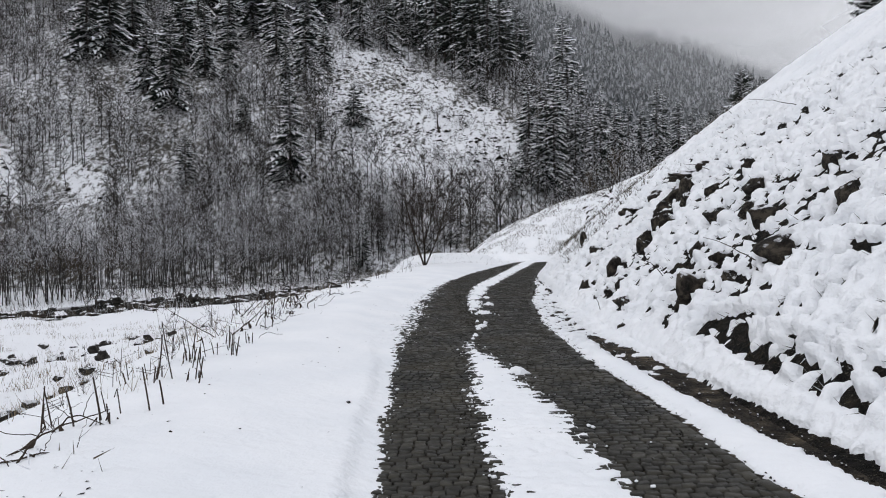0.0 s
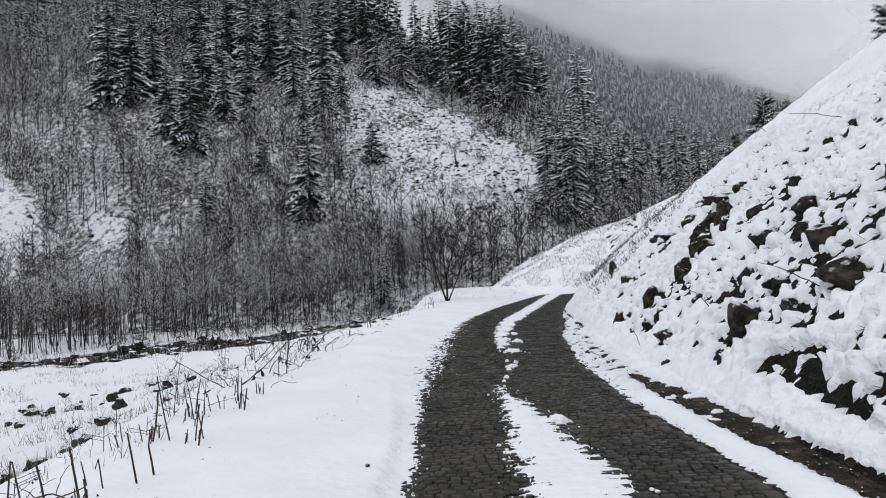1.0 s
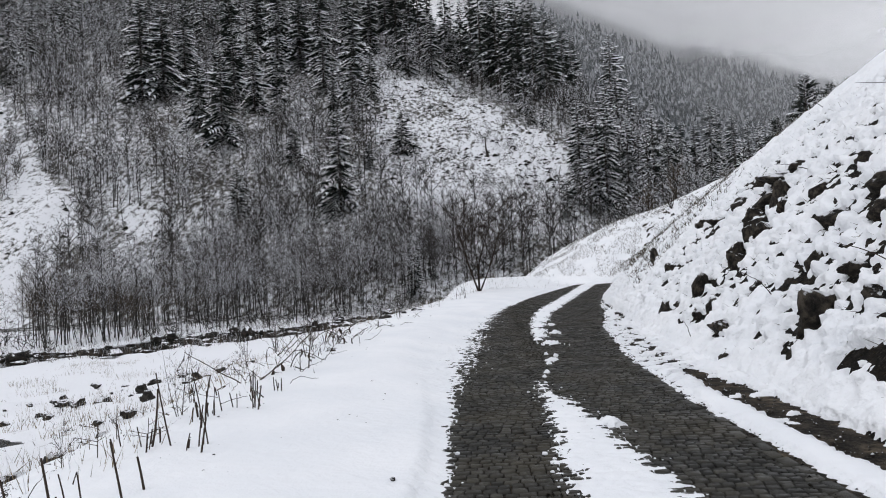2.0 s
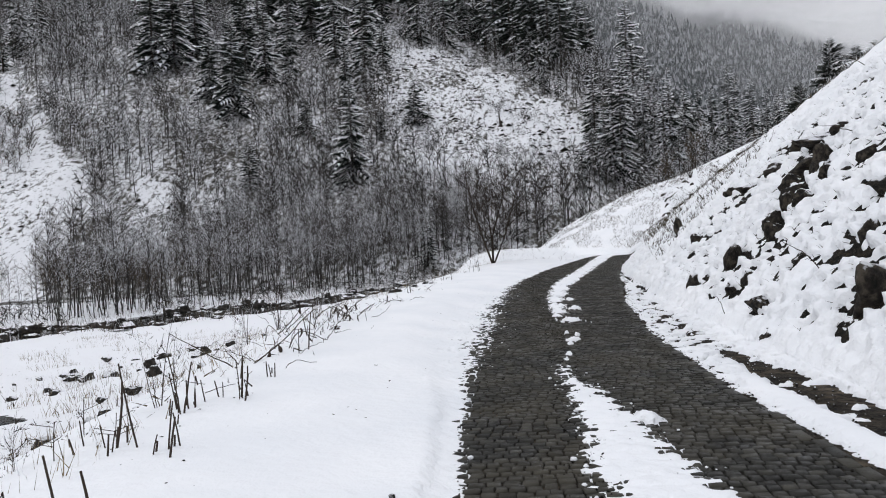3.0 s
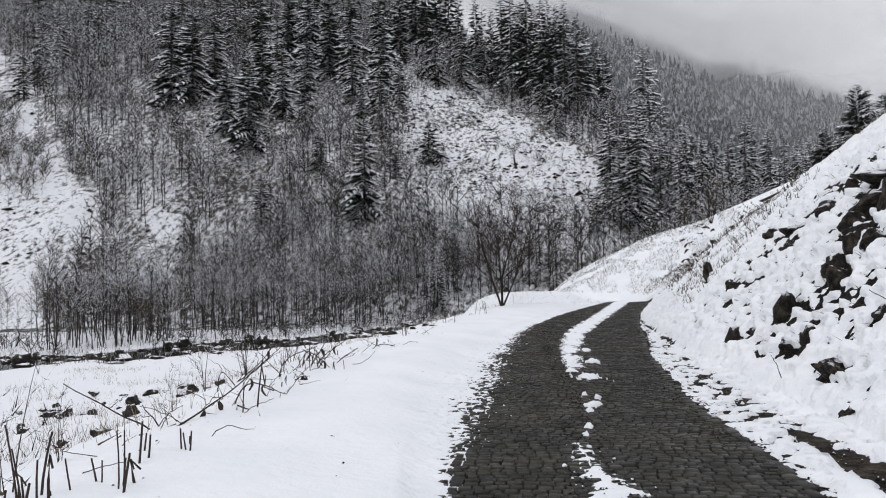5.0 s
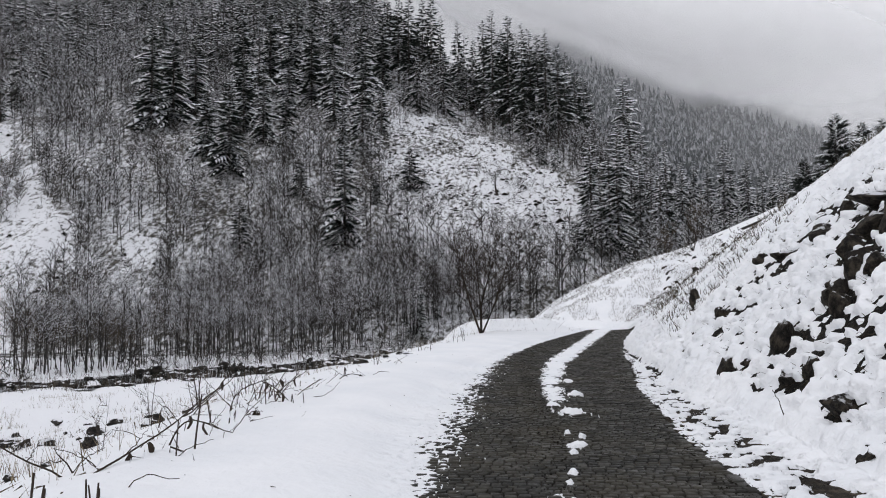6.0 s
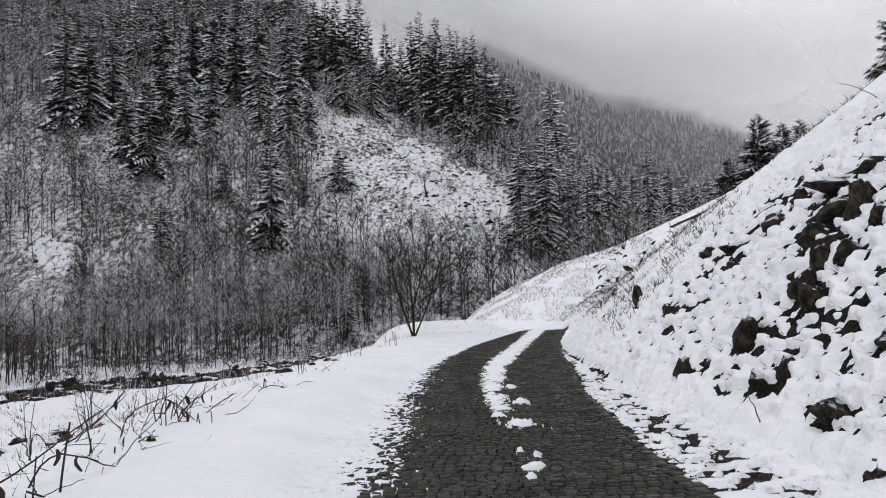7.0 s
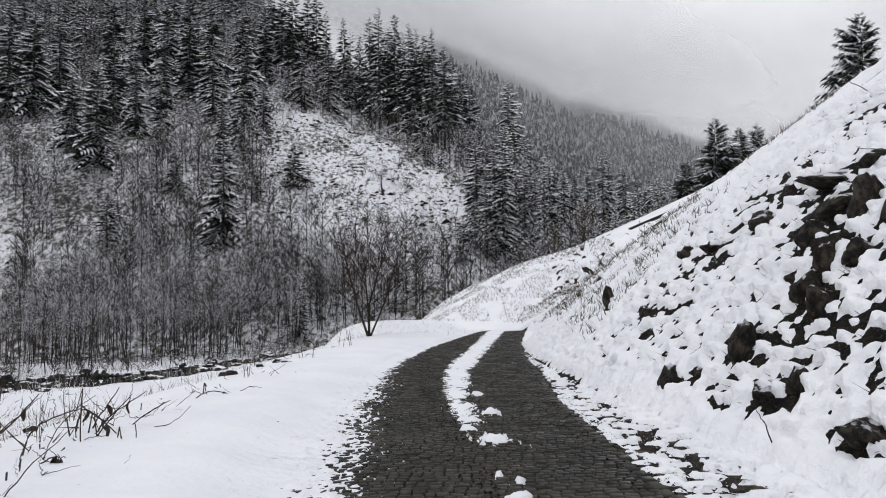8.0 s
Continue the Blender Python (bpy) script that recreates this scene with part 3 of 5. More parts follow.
def snow_depth(x, y):
    """Metres of snow; below zero the ground shows."""
    d = road_snow(x, y)
    # soft pillows over the tussocks of the bank
    h = bank(x, y)
    bk = sstep(0.05, 0.35, h) * (x > road_r(y) + 0.3)
    sl = x * 1.45
    far = sstep(21, 29, y)
    pillow = 0.13 * heaps(sl, y) + 0.045 * fbm(sl * 3.2, y * 3.6, 59, 3) + 0.036 * mounds(sl * 7.5 + 0.5 * vnoise(sl * 4, y * 4, 40), y * 8, 52, 7.0) + 0.028 * vnoise(sl * 9, y * 9, 55) + 0.016 * vnoise(sl * 17, y * 17, 54)
    gap, face, lip_h = bank_gaps(x, y)
    full = d + bk * (pillow * (1 - 0.4 * far) - 0.055 + 0.01 * far - 0.012 * bare_patches(sl, y) + 0.03 * fbm(sl * 0.8, y * 0.8, 47, 2))
    full = full + 0.07 * bk * np.exp(-(((h - lip_h - 0.24) / 0.13) ** 2)) * sstep(6.2, 6.9, y) * (1 - sstep(10.2, 11.0, y))
    foot = np.exp(-((h / 0.25) ** 2)) * sstep(-0.06, 0.06, x - np.where(y < 13.5, ditch(y)[1], road_r(y) + 0.45))
    full = full + 0.03 * foot
    # rounded edges where the cover breaks
    s = -gap
    round_edge = np.where(s > 0, 1 - (1 - np.clip(s / 0.2, 0, 1)) ** 2, -0.9 * np.clip(-s / 0.12, 0, 1))
    d = np.where(bk > 0.02, np.minimum(full, np.where(s > 0, 0.01 + full * round_edge, 0.01 + 0.1 * round_edge) + (1 - bk) * 0.3), full)
    return np.clip(d, -0.09, 0.6)


sx = lines([(-4.8, -0.9, 0.1), (-0.9, 2.9, 0.034), (2.9, 6.4, 0.027), (6.4, 8.4, 0.042), (8.4, 16, 0.2), (16, 42, 0.9)])
steps, yy = [], -16.0
while yy < 74:
    steps.append(yy)
    yy += 0.4 if yy < 2.5 else 0.09 if yy < 4.4 else max(0.029, 0.0031 * (yy + 0.5)) if yy < 50 else 0.3
X, Y = np.meshgrid(sx, np.array(steps))
H = 0.05
base = ground(X, Y)
nx, ny = -(ground(X + H, Y) - ground(X - H, Y)) / (2 * H), -(ground(X, Y + H) - ground(X, Y - H)) / (2 * H)
nl = np.sqrt(nx * nx + ny * ny + 1)
D = snow_depth(X, Y)
settled = D.copy()
for _ in range(1):
    settled[1:-1] = (settled[:-2] + 2 * settled[1:-1] + settled[2:]) / 4
    settled[:, 1:-1] = (settled[:, :-2] + 2 * settled[:, 1:-1] + settled[:, 2:]) / 4
D = np.where(X > road_r(Y) + 0.95, 0.7 * settled + 0.3 * D, D)
edge = np.minimum(sstep(-4.8, -4.3, X), sstep(-16, -15, Y))
D = D * edge - 0.05 * (1 - edge)
V = np.stack([X + nx / nl * D, Y + ny / nl * D, base + D / nl], -1)
quad = grid_faces(*X.shape)
keep = (D.ravel()[quad] > -0.075).any(1)
snow = mesh_object("snow_cover", V, quad[keep], SNOW, quads=True)
tagged(snow, "fresh white snow over verge, road crown and cut bank", "snow", kind="stuff")


# ---- the paved road ----
def sett_course(y, rng):
    """Stones of one course across the road: middle x, width."""
    a, b = float(road_l(y)) - 0.9, float(road_r(y)) - 0.20
    x, out = a + rng.random() * 0.1, []
    while x < b:
        w = 0.08 + 0.044 * rng.random()
        out.append((x + w / 2, w))
        x += w
    return out


def sett_corners(w, d, rng, plain=False):
    """A hewn stone with a worn, rounded head: corners and triangles."""
    hw, hd = w / 2 - 0.004, d / 2 - 0.005
    j = lambda s: (rng.random() - 0.5) * s
    foot = [(-hw, -hd, -0.05), (hw, -hd, -0.05), (hw, hd, -0.05), (-hw, hd, -0.05)]
    rim = [(x + j(0.014), y + j(0.014), -0.012 + j(0.006)) for x, y, _ in foot]
    top = [(x * 0.86 + j(0.012), y * 0.84 + j(0.012), 0.001 + j(0.008)) for x, y, _ in foot]
    f = []
    for k in range(4):
        n = (k + 1) % 4
        f += [(k, n, 4 + n), (k, 4 + n, 4 + k), (4 + k, 4 + n, 8 + n), (4 + k, 8 + n, 8 + k)]
    if plain:
        f = [q for k in range(4) for q in ((k, (k + 1) % 4, 4 + (k + 1) % 4), (k, 4 + (k + 1) % 4, 4 + k))]
        return np.array(foot + top), np.array(f + [(4, 5, 6), (4, 6, 7)])
    return np.array(foot + rim + top), np.array(f + [(8, 9, 10), (8, 10, 11)])


def turned(v, angle):
    c, s = math.cos(angle), math.sin(angle)
    return np.stack([v[:, 0] * c - v[:, 1] * s, v[:, 0] * s + v[:, 1] * c, v[:, 2]], -1)


rng = np.random.default_rng(7)
road_y = lines([(-6, 48, 0.25)])
edge_pts = np.concatenate([np.stack([road_l(road_y) - 1.0, road_y, 0 * road_y + 0.004], -1), np.stack([road_r(road_y) + 0.95, road_y, 0 * road_y + 0.004], -1)])
k = np.arange(len(road_y) - 1)
road = mesh_object("road", edge_pts, np.stack([k, k + len(road_y), k + len(road_y) + 1, k + 1], -1), GRAVEL, quads=True)
tagged(road, "narrow mountain road paved with dark wet stone setts", "road", kind="structure")
stones = []  # x, y, z, width, depth, turn
y = -7.0
while y < 46.5:
    d = 0.086 + 0.018 * rng.random()
    slope = float(road_l(y + 0.5)) - float(road_l(y - 0.5))
    for mx, w in sett_course(y, rng):
        yy = y + d / 2 - slope * (mx - 1.0) * 0.5 + 0.04 * math.sin(mx * 2.1 + y * 0.6) + 0.022 * (rng.random() - 0.5)
        stones.append((mx, yy, 0.022 + 0.004 * math.sin(mx * 5 + y * 3), w, d, 0.12 * (rng.random() - 0.5)))
    y += d
y = -7.0
while y < 40:  # edging course along the gutter
    ln = 0.17 + 0.1 * rng.random()
    turn = -math.atan(float(road_r(y + 0.4)) - float(road_r(y - 0.4))) / 0.8
    stones.append((float(road_r(y)) - 0.14 + 0.015 * rng.normal(), y + ln / 2, 0.026, 0.11, ln, turn))
    y += ln
near_set = set([s for s in stones if 5.5 < s[1] < 7.4 and s[0] > -0.28 and (s[0] < 0.6 or s[0] > 1.4)][:300])
vs, fs, count = [], [], 0
for s in stones:
    if s in near_set:
        continue
    v, f = sett_corners(s[3], s[4], rng, s[1] > 15 or s[1] < 4)
    v = v + np.array([0, 0, (rng.random() - 0.5) * 0.009]) + v[:, :1] * np.array([[0, 0, (rng.random() - 0.5) * 0.045]])
    vs.append(turned(v, s[5]) + np.array(s[:3]))
    fs.append(f + count)
    count += len(v)
paving = mesh_object("sett_paving", np.concatenate(vs), np.concatenate(fs), SETT, smooth=False, parent=road)
tagged(paving, kind="stuff")


# ---- tubes, blades and trees ----
def tube(pts, radii, sides=4):
    """A tapering limb along the points: corners and triangles."""
    pts = np.asarray(pts, float)
    n = len(pts)
    way = np.gradient(pts, axis=0)
    way /= np.linalg.norm(way, axis=1, keepdims=True) + 1e-9
    ref = np.where(np.abs(way[:, 2:3]) > 0.9, [[1.0, 0, 0]], [[0, 0, 1.0]])
    a = np.cross(way, ref)
    a /= np.linalg.norm(a, axis=1, keepdims=True) + 1e-9
    b = np.cross(way, a)
    ang = np.arange(sides) * 2 * np.pi / sides
    ring = pts[:, None] + np.asarray(radii)[:, None, None] * (np.cos(ang)[None, :, None] * a[:, None] + np.sin(ang)[None, :, None] * b[:, None])
    f = []
    for i in range(n - 1):
        for k in range(sides):
            m = (k + 1) % sides
            f += [(i * sides + k, i * sides + m, (i + 1) * sides + m), (i * sides + k, (i + 1) * sides + m, (i + 1) * sides + k)]
    return ring.reshape(-1, 3), np.array(f)


class Bag:
    """Collects corners, triangles and material numbers."""

    def __init__(self):
        self.v, self.f, self.m, self.n = [], [], [], 0

    def add(self, v, f, mat=0):
        v, f = np.asarray(v, float), np.asarray(f, int)
        self.v.append(v)
        self.f.append(f + self.n)
        self.m.append(np.full(len(f), mat))
        self.n += len(v)

    def arrays(self):
        return np.concatenate(self.v), np.concatenate(self.f), np.concatenate(self.m)


def blades(bag, roots, ways, widths, rng, mat=0):
    """Thin three-cornered twigs."""
    side = np.cross(ways, rng.normal(size=ways.shape))
    side /= np.linalg.norm(side, axis=1, keepdims=True) + 1e-9
    side *= np.asarray(widths)[:, None] / 2
    v = np.stack([roots - side, roots + side, roots + ways], 1).reshape(-1, 3)
    bag.add(v, np.arange(len(v)).reshape(-1, 3), mat)


def bare_tree(rng, height, spread=0.32, limbs=14, twigs=120, stems=1, thick=0.011, blade=0.05, clear=0.2, light=False, splay=0.22, twig=0.085, wild=0.55):
    """A leafless tree or bush one stem or several."""
    bag = Bag()
    for s in range(stems):
        lean, way = rng.normal(size=2) * 0.05, 6.283 * s / stems + rng.random()
        if stems > 1:
            lean = lean + splay * (0.45 + 0.6 * rng.random()) * np.array([math.cos(way), math.sin(way)])
        h = height * (1 if s == 0 else 0.7 + 0.3 * rng.random())
        t = np.linspace(0, 1, 4 if light else 6)
        wob = rng.normal(size=2) * 0.03
        stem = np.stack([lean[0] * t**1.3 * h + wob[0] * h * np.sin(3 * t), lean[1] * t**1.3 * h + wob[1] * h * np.sin(3.4 * t), t * h], -1)
        r0 = thick * h / (1 if stems == 1 else 1.3)
        bag.add(*tube(stem, r0 * (1 - 0.9 * t), 5 if stems > 1 else 3 if light else 4))
        tips, ways = [], []
        for k in range(limbs):
            u = clear + (0.97 - clear) * (k + rng.random()) / limbs
            root = np.array([np.interp(u, t, stem[:, c]) for c in range(3)])
            az = rng.random() * 2 * np.pi
            ln = spread * h * (1.05 - u * 0.8) * (0.6 + 0.6 * rng.random())
            up = 0.5 + 0.8 * rng.random()
            d = np.array([math.cos(az), math.sin(az), up])
            d *= ln / np.linalg.norm(d)
            p = np.array([root, root + d * 0.5 + [0, 0, -0.02 * ln], root + d + [0, 0, 0.12 * ln]])
            if light:
                p = p[[0, 2]]
            bag.add(*tube(p, [r0 * 0.35 * (1.1 - u), r0 * 0.08] if light else [r0 * 0.35 * (1.1 - u), r0 * 0.22 * (1.1 - u), r0 * 0.06], 3))
            for q in np.linspace(0.25, 1, 4):
                tips.append(root + d * q)
                ways.append(d / ln)
        tips, ways = np.array(tips), np.array(ways)
        pick = rng.integers(0, len(tips), twigs)
        ln = height * twig * (0.5 + rng.random(twigs))
        dirs = ways[pick] + rng.normal(size=(twigs, 3)) * wild + [0, 0, 0.25]
        dirs /= np.linalg.norm(dirs, axis=1, keepdims=True)
        start = tips[pick] + rng.normal(size=(twigs, 3)) * (0.025 * height if light else 0.0)
        blades(bag, start, dirs * ln[:, None], blade * (0.6 + 0.8 * rng.random(twigs)), rng, 1)
    return bag.arrays()


def spruce(rng, height, boughs, wide=0.2, clear=0.08, snow=0.75, droop=1.0, sprays=5):
    """A spruce of drooping boughs, each a spine with slanting sprays, snow along their backs: needles 0, snow 1, bark 2."""
    bag = Bag()
    t = np.linspace(0, 1, 4)
    sway = 0.006 * height * rng.normal(size=2)
    bag.add(*tube(np.stack([sway[0] * np.sin(3 * t), sway[1] * np.sin(3 * t), t * height * 0.985], -1), 0.012 * height * (1 - 0.95 * t), 5), 2)
    uneven = 0.72 + 0.5 * rng.random(24)
    side_bias = rng.random() * 6.283
    loads = rng.random(12)
    dark, white = [], []
    down = np.array([0, 0, 1.0])
    for i in range(boughs):
        u = clear + (0.985 - clear) * ((i + rng.random()) / boughs) ** 1.05
        az = 2.4 * i + 1.6 * rng.random()
        ln = (wide * height * (1 - u) ** 0.66 * uneven[int(u * 23)] * (1 + 0.16 * math.cos(az - side_bias)) + 0.014 * height) * (0.62 + 0.5 * rng.random())
        out = np.array([math.cos(az), math.sin(az), 0.0])
        off = np.array([-out[1], out[0], 0.0])
        rise, fall = 0.55 * (u - 0.25) + 0.10 * rng.normal(), droop * (0.72 - 0.5 * u) * (0.6 + 0.8 * rng.random())

        def along(q):
            return out * (q * ln) + down * (u * height + rise * ln * q - fall * ln * q * q + 0.12 * ln * q**4)

        laden = rng.random() < snow * (0.55 + 0.75 * loads[int(u * 11)])
        half = out * ln * 0.58 / sprays
        dark.append([along(0.15), along(0.95), along(0.6) - down * ln * (0.16 + 0.16 * rng.random())])
        for q in np.linspace(0.22, 1.0, sprays):
            p = along(q)
            for side in (-1, 1):
                d = out * (0.45 + 0.35 * rng.random()) + off * side * (0.7 + 0.4 * rng.random()) * (1.15 - 0.75 * q) - down * (0.25 + 0.4 * rng.random())
                d *= ln * (0.50 - 0.24 * q) * (0.75 + 0.5 * rng.random())
                dark.append([p - half, p + half, p + d])
                if laden and rng.random() < 0.85:
                    up = down * (0.003 * height + 0.035 * ln)
                    k = 0.8 + 0.35 * rng.random()
                    white.append([p - half * k + up, p + half * 0.9 * k + up, p + d * [k, k, 1.1 * k] + up * 0.6])
    for mat, tris in ((0, dark), (1, white)):
        if tris:
            bag.add(np.array(tris).reshape(-1, 3), np.arange(3 * len(tris)).reshape(-1, 3), mat)
    return bag.arrays()


def branchy(rng, limbs, subs, twigs, clear=0.35, spread=0.26, rise=1.1, thick=0.006, fine=0.0042, stems=1, splay=0.0):
    """A leafless tree one metre tall whose limbs fork twice: bark 0, twigs 1."""
    bag = Bag()
    for s in range(stems):
        way, lean = 6.283 * (s + rng.random() * 0.6) / stems, splay * (0.4 + 0.8 * rng.random()) + 0.03 * rng.normal()
        h = 1.0 if s == 0 else 0.65 + 0.35 * rng.random()
        t = np.linspace(0, 1, 4)
        bend = rng.normal(size=2) * 0.02
        stem = np.stack([(math.cos(way) * lean * t + bend[0] * np.sin(4 * t)) * h, (math.sin(way) * lean * t + bend[1] * np.sin(4.5 * t)) * h, t * h], -1)
        bag.add(*tube(stem, thick * (1 - 0.85 * t), 3))
        roots, ways, wide, number = [], [], [], []
        for k in range(limbs):
            u = clear + (0.98 - clear) * (k + rng.random()) / limbs
            root = np.array([np.interp(u, t, stem[:, c]) for c in range(3)])
            az = 2.4 * k + rng.random() * 1.4
            d = np.array([math.cos(az), math.sin(az), rise * (0.6 + 0.8 * rng.random())])
            ln = spread * (1.12 - 0.75 * u) * (0.65 + 0.6 * rng.random()) * h
            d *= ln / np.linalg.norm(d)
            roots.append(root), ways.append(d), wide.append(fine * 1.9), number.append(0)
            for q in 0.2 + 0.8 * (np.arange(subs) + rng.random(subs)) / subs:
                e = d / ln + rng.normal(size=3) * 0.62 + [0, 0, 0.15]
                e *= ln * (0.32 + 0.3 * rng.random()) / np.linalg.norm(e)
                r2 = root + d * q
                roots.append(r2), ways.append(e), wide.append(fine * 1.1), number.append(1)
                for v in rng.random(twigs):
                    g = e / np.linalg.norm(e) + rng.normal(size=3) * 0.6 + [0, 0, 0.1]
                    g *= ln * (0.14 + 0.16 * rng.random()) / np.linalg.norm(g)
                    roots.append(r2 + e * v), ways.append(g), wide.append(fine * 0.8), number.append(1)
        roots, ways, wide, number = np.array(roots), np.array(ways), np.array(wide), np.array(number)
        for m in (0, 1):
            if (number == m).any():
                blades(bag, roots[number == m], ways[number == m], wide[number == m], rng, m)
    return bag.arrays()


def scatter(name, kinds, spots, mats, label, category, smooth=False):
    """One mesh of many plants. spots: kind, x, y, z, turn, scale."""
    vs, fs, ms, count = [], [], [], 0
    for number, (v, f, m) in enumerate(kinds):
        some = spots[spots[:, 0] == number]
        if not len(some):
            continue
        c, s, k = np.cos(some[:, 4]), np.sin(some[:, 4]), some[:, 5]
        x = (v[None, :, 0] * c[:, None] - v[None, :, 1] * s[:, None]) * k[:, None] + some[:, 1:2]
        y = (v[None, :, 0] * s[:, None] + v[None, :, 1] * c[:, None]) * k[:, None] + some[:, 2:3]
        z = v[None, :, 2] * k[:, None] + some[:, 3:4]
        vs.append(np.stack([x, y, z], -1).reshape(-1, 3))
        fs.append((f[None] + (np.arange(len(some)) * len(v))[:, None, None] + count).reshape(-1, 3))
        ms.append(np.tile(m, len(some)))
        count += len(some) * len(v)
    ob = mesh_object(name, np.concatenate(vs), np.concatenate(fs), mats, np.concatenate(ms), smooth)
    return tagged(ob, label, category, kind="stuff")


def spots_on(rng, x, y, kinds, low, high, sink=0.1):
    """Rows for scatter() on the ground at x, y."""
    n = len(x)
    return np.stack([rng.integers(0, kinds, n), x, y, rough_ground(x, y) - sink, rng.random(n) * 6.283, low + (high - low) * rng.random(n)], -1)


# ---- mountain woods ----
# single spruces and conifers: x, y, height
LONE = [(-29.7, 147.8, 20.5), (-48.9, 145.2, 9.8), (-61.2, 173.1, 22.5), (-57.8, 186.7, 20.5), (-42.5, 164.2, 8.2), (-52.9, 189.3, 15), (-85.2, 197.4, 26), (-82.7, 205.5, 25), (-90.5, 196.1, 29), (-54.1, 219, 28), (-75.5, 222.2, 23), (-47.5, 216.3, 27),
        (-40.8, 224.8, 24), (-35.9, 233.3, 23), (-72.3, 238.3, 23), (-58.1, 209.6, 21), (-20.4, 172.9, 10), (-26.6, 164.6, 6.5), (-66, 196, 21), (-44, 203, 19), (-37, 210, 22), (-31, 200, 14), (-70, 182, 18), (-39, 190, 13), (-62, 226, 25)]
PINES = [(-24, 236.9, 27), (-20.8, 233.1, 28), (-18, 230.3, 23), (-13, 231, 22), (-5.2, 218.6, 26), (-2.4, 212, 30), (0.2, 213, 25), (2, 211, 29), (5.4, 208, 28), (7.2, 206, 27), (9.3, 205, 26), (11.3, 203, 27), (22, 236, 31), (24.5, 238, 31), (27, 240, 28), (-11, 222, 12),
         (-28, 235.4, 27), (-31.9, 239.6, 26), (-35.9, 243.7, 25), (14, 200, 24), (4, 216, 24), (16.5, 205, 22), (-8, 226, 20), (-1, 222, 22)]
GULLY = [(16.5, 154.4, 22), (18, 151.8, 14), (19.6, 151.1, 22), (21.4, 151, 26), (30.5, 200, 31), (36, 210, 30), (28.5, 181.4, 18), (26.8, 159.9, 15), (22.6, 155.3, 20), (28.7, 158.2, 14), (32.1, 160.8, 16), (36, 165.4, 14), (52.2, 221.3, 19), (56.4, 223.7, 18), (60.3, 221, 25), (64.8, 231.2, 19),
         (70.8, 236.4, 18), (77.1, 242.2, 17), (82.8, 248.1, 17), (88.4, 253.2, 18), (93.9, 257.6, 17), (-13.8, 125.9, 9), (13.2, 148.4, 8), (16.4, 162.7, 12), (24.5, 168, 19), (40, 200, 20), (47, 214, 21)]


def shades(x, y):
    """Whether a plant here would stand close in front of a single spruce."""
    hit = np.zeros(x.shape, bool)
    for tx, ty, th in LONE:
        hit |= (np.abs(x - tx * y / ty) < 0.15 * th + 0.8) & (y > ty - 0.62 * th - 7) & (y < ty + 1.5)
    return hit | inside(x, y, FRONT_GLADE)


rng = np.random.default_rng(3)
bare_kinds = [branchy(rng, 9, 4, 3, 0.36, 0.36, 1.3, 0.0085, 0.0088) for _ in range(7)]
scrub_kinds = [branchy(rng, 4, 4, 2, 0.12, 0.55, 0.9, 0.014, 0.021, stems=2, splay=0.45) for _ in range(5)]
spruce_kinds = [spruce(rng, 1.0, 44, w, 0.06, 0.88) for w in (0.18, 0.2, 0.22, 0.24, 0.19, 0.21)]


def far_spruce(rng):
    """A distant spruce of stacked ragged skirts, snow lying on some: needles 0, snow 1."""
    bag = Bag()
    for k in range(6):
        lo, r = 0.02 + 0.14 * k, 0.19 * (1 - 0.14 * k)
        a = np.arange(4) * 2 * np.pi / 4 + 3 * rng.random()
        rr = r * (0.55 + 0.9 * rng.random(4))
        ring = np.stack([np.cos(a) * rr, np.sin(a) * rr, lo - 0.05 + 0.1 * rng.random(4)], -1)
        for j in range(4):
            bag.add(np.array([ring[j], ring[(j + 1) % 4], (0.015 * rng.normal(), 0.015 * rng.normal(), lo + 0.26)]), [(0, 1, 2)], int(rng.random() < 0.38))
    return bag.arrays()


# leafless trees: thin over the light slope beside the snow strip, dense elsewhere
n = 14000
x, y = rng.uniform(-220, 40, n), rng.uniform(122, 300, n)
crowd = fbm(x * 0.045, y * 0.045, 61, 3)
free = open_slope(x, y)
ok = ~free & (crowd + 0.5 * vnoise(x * 0.16, y * 0.16, 67) > -0.5) & (hill(x, y) > -3) & (x > -0.85 * (y - 20)) & (rng.random(n) < np.where(inside(x, y, LIGHT_WOOD), 0.72, 0.8))
ok |= free & (rng.random(n) < 0.05) & (x > -0.85 * (y - 20))
ok &= ~shades(x, y)
x, y = x[ok], y[ok]
sp = spots_on(rng, x, y, 7, 6.0, 12.5)
sp[:, 5] *= np.where(open_slope(x, y), 0.3, 1.0)
sp = sp[:3300]
frosty = fbm(sp[:, 1] * 0.05, sp[:, 2] * 0.05, 68, 2) + 0.012 * (sp[:, 2] - 170) + 0.35 * rng.normal(size=len(sp)) > 0.22
scatter("hillside_bare_wood", bare_kinds, sp[frosty], [GREY_BARK, BARE], "leafless grey trees dusted with snow on the mountainside", "trees")
scatter("hillside_dull_wood", bare_kinds, sp[~frosty], [GREY_BARK, DULL], "darker leafless trees with little snow on the mountainside", "trees")

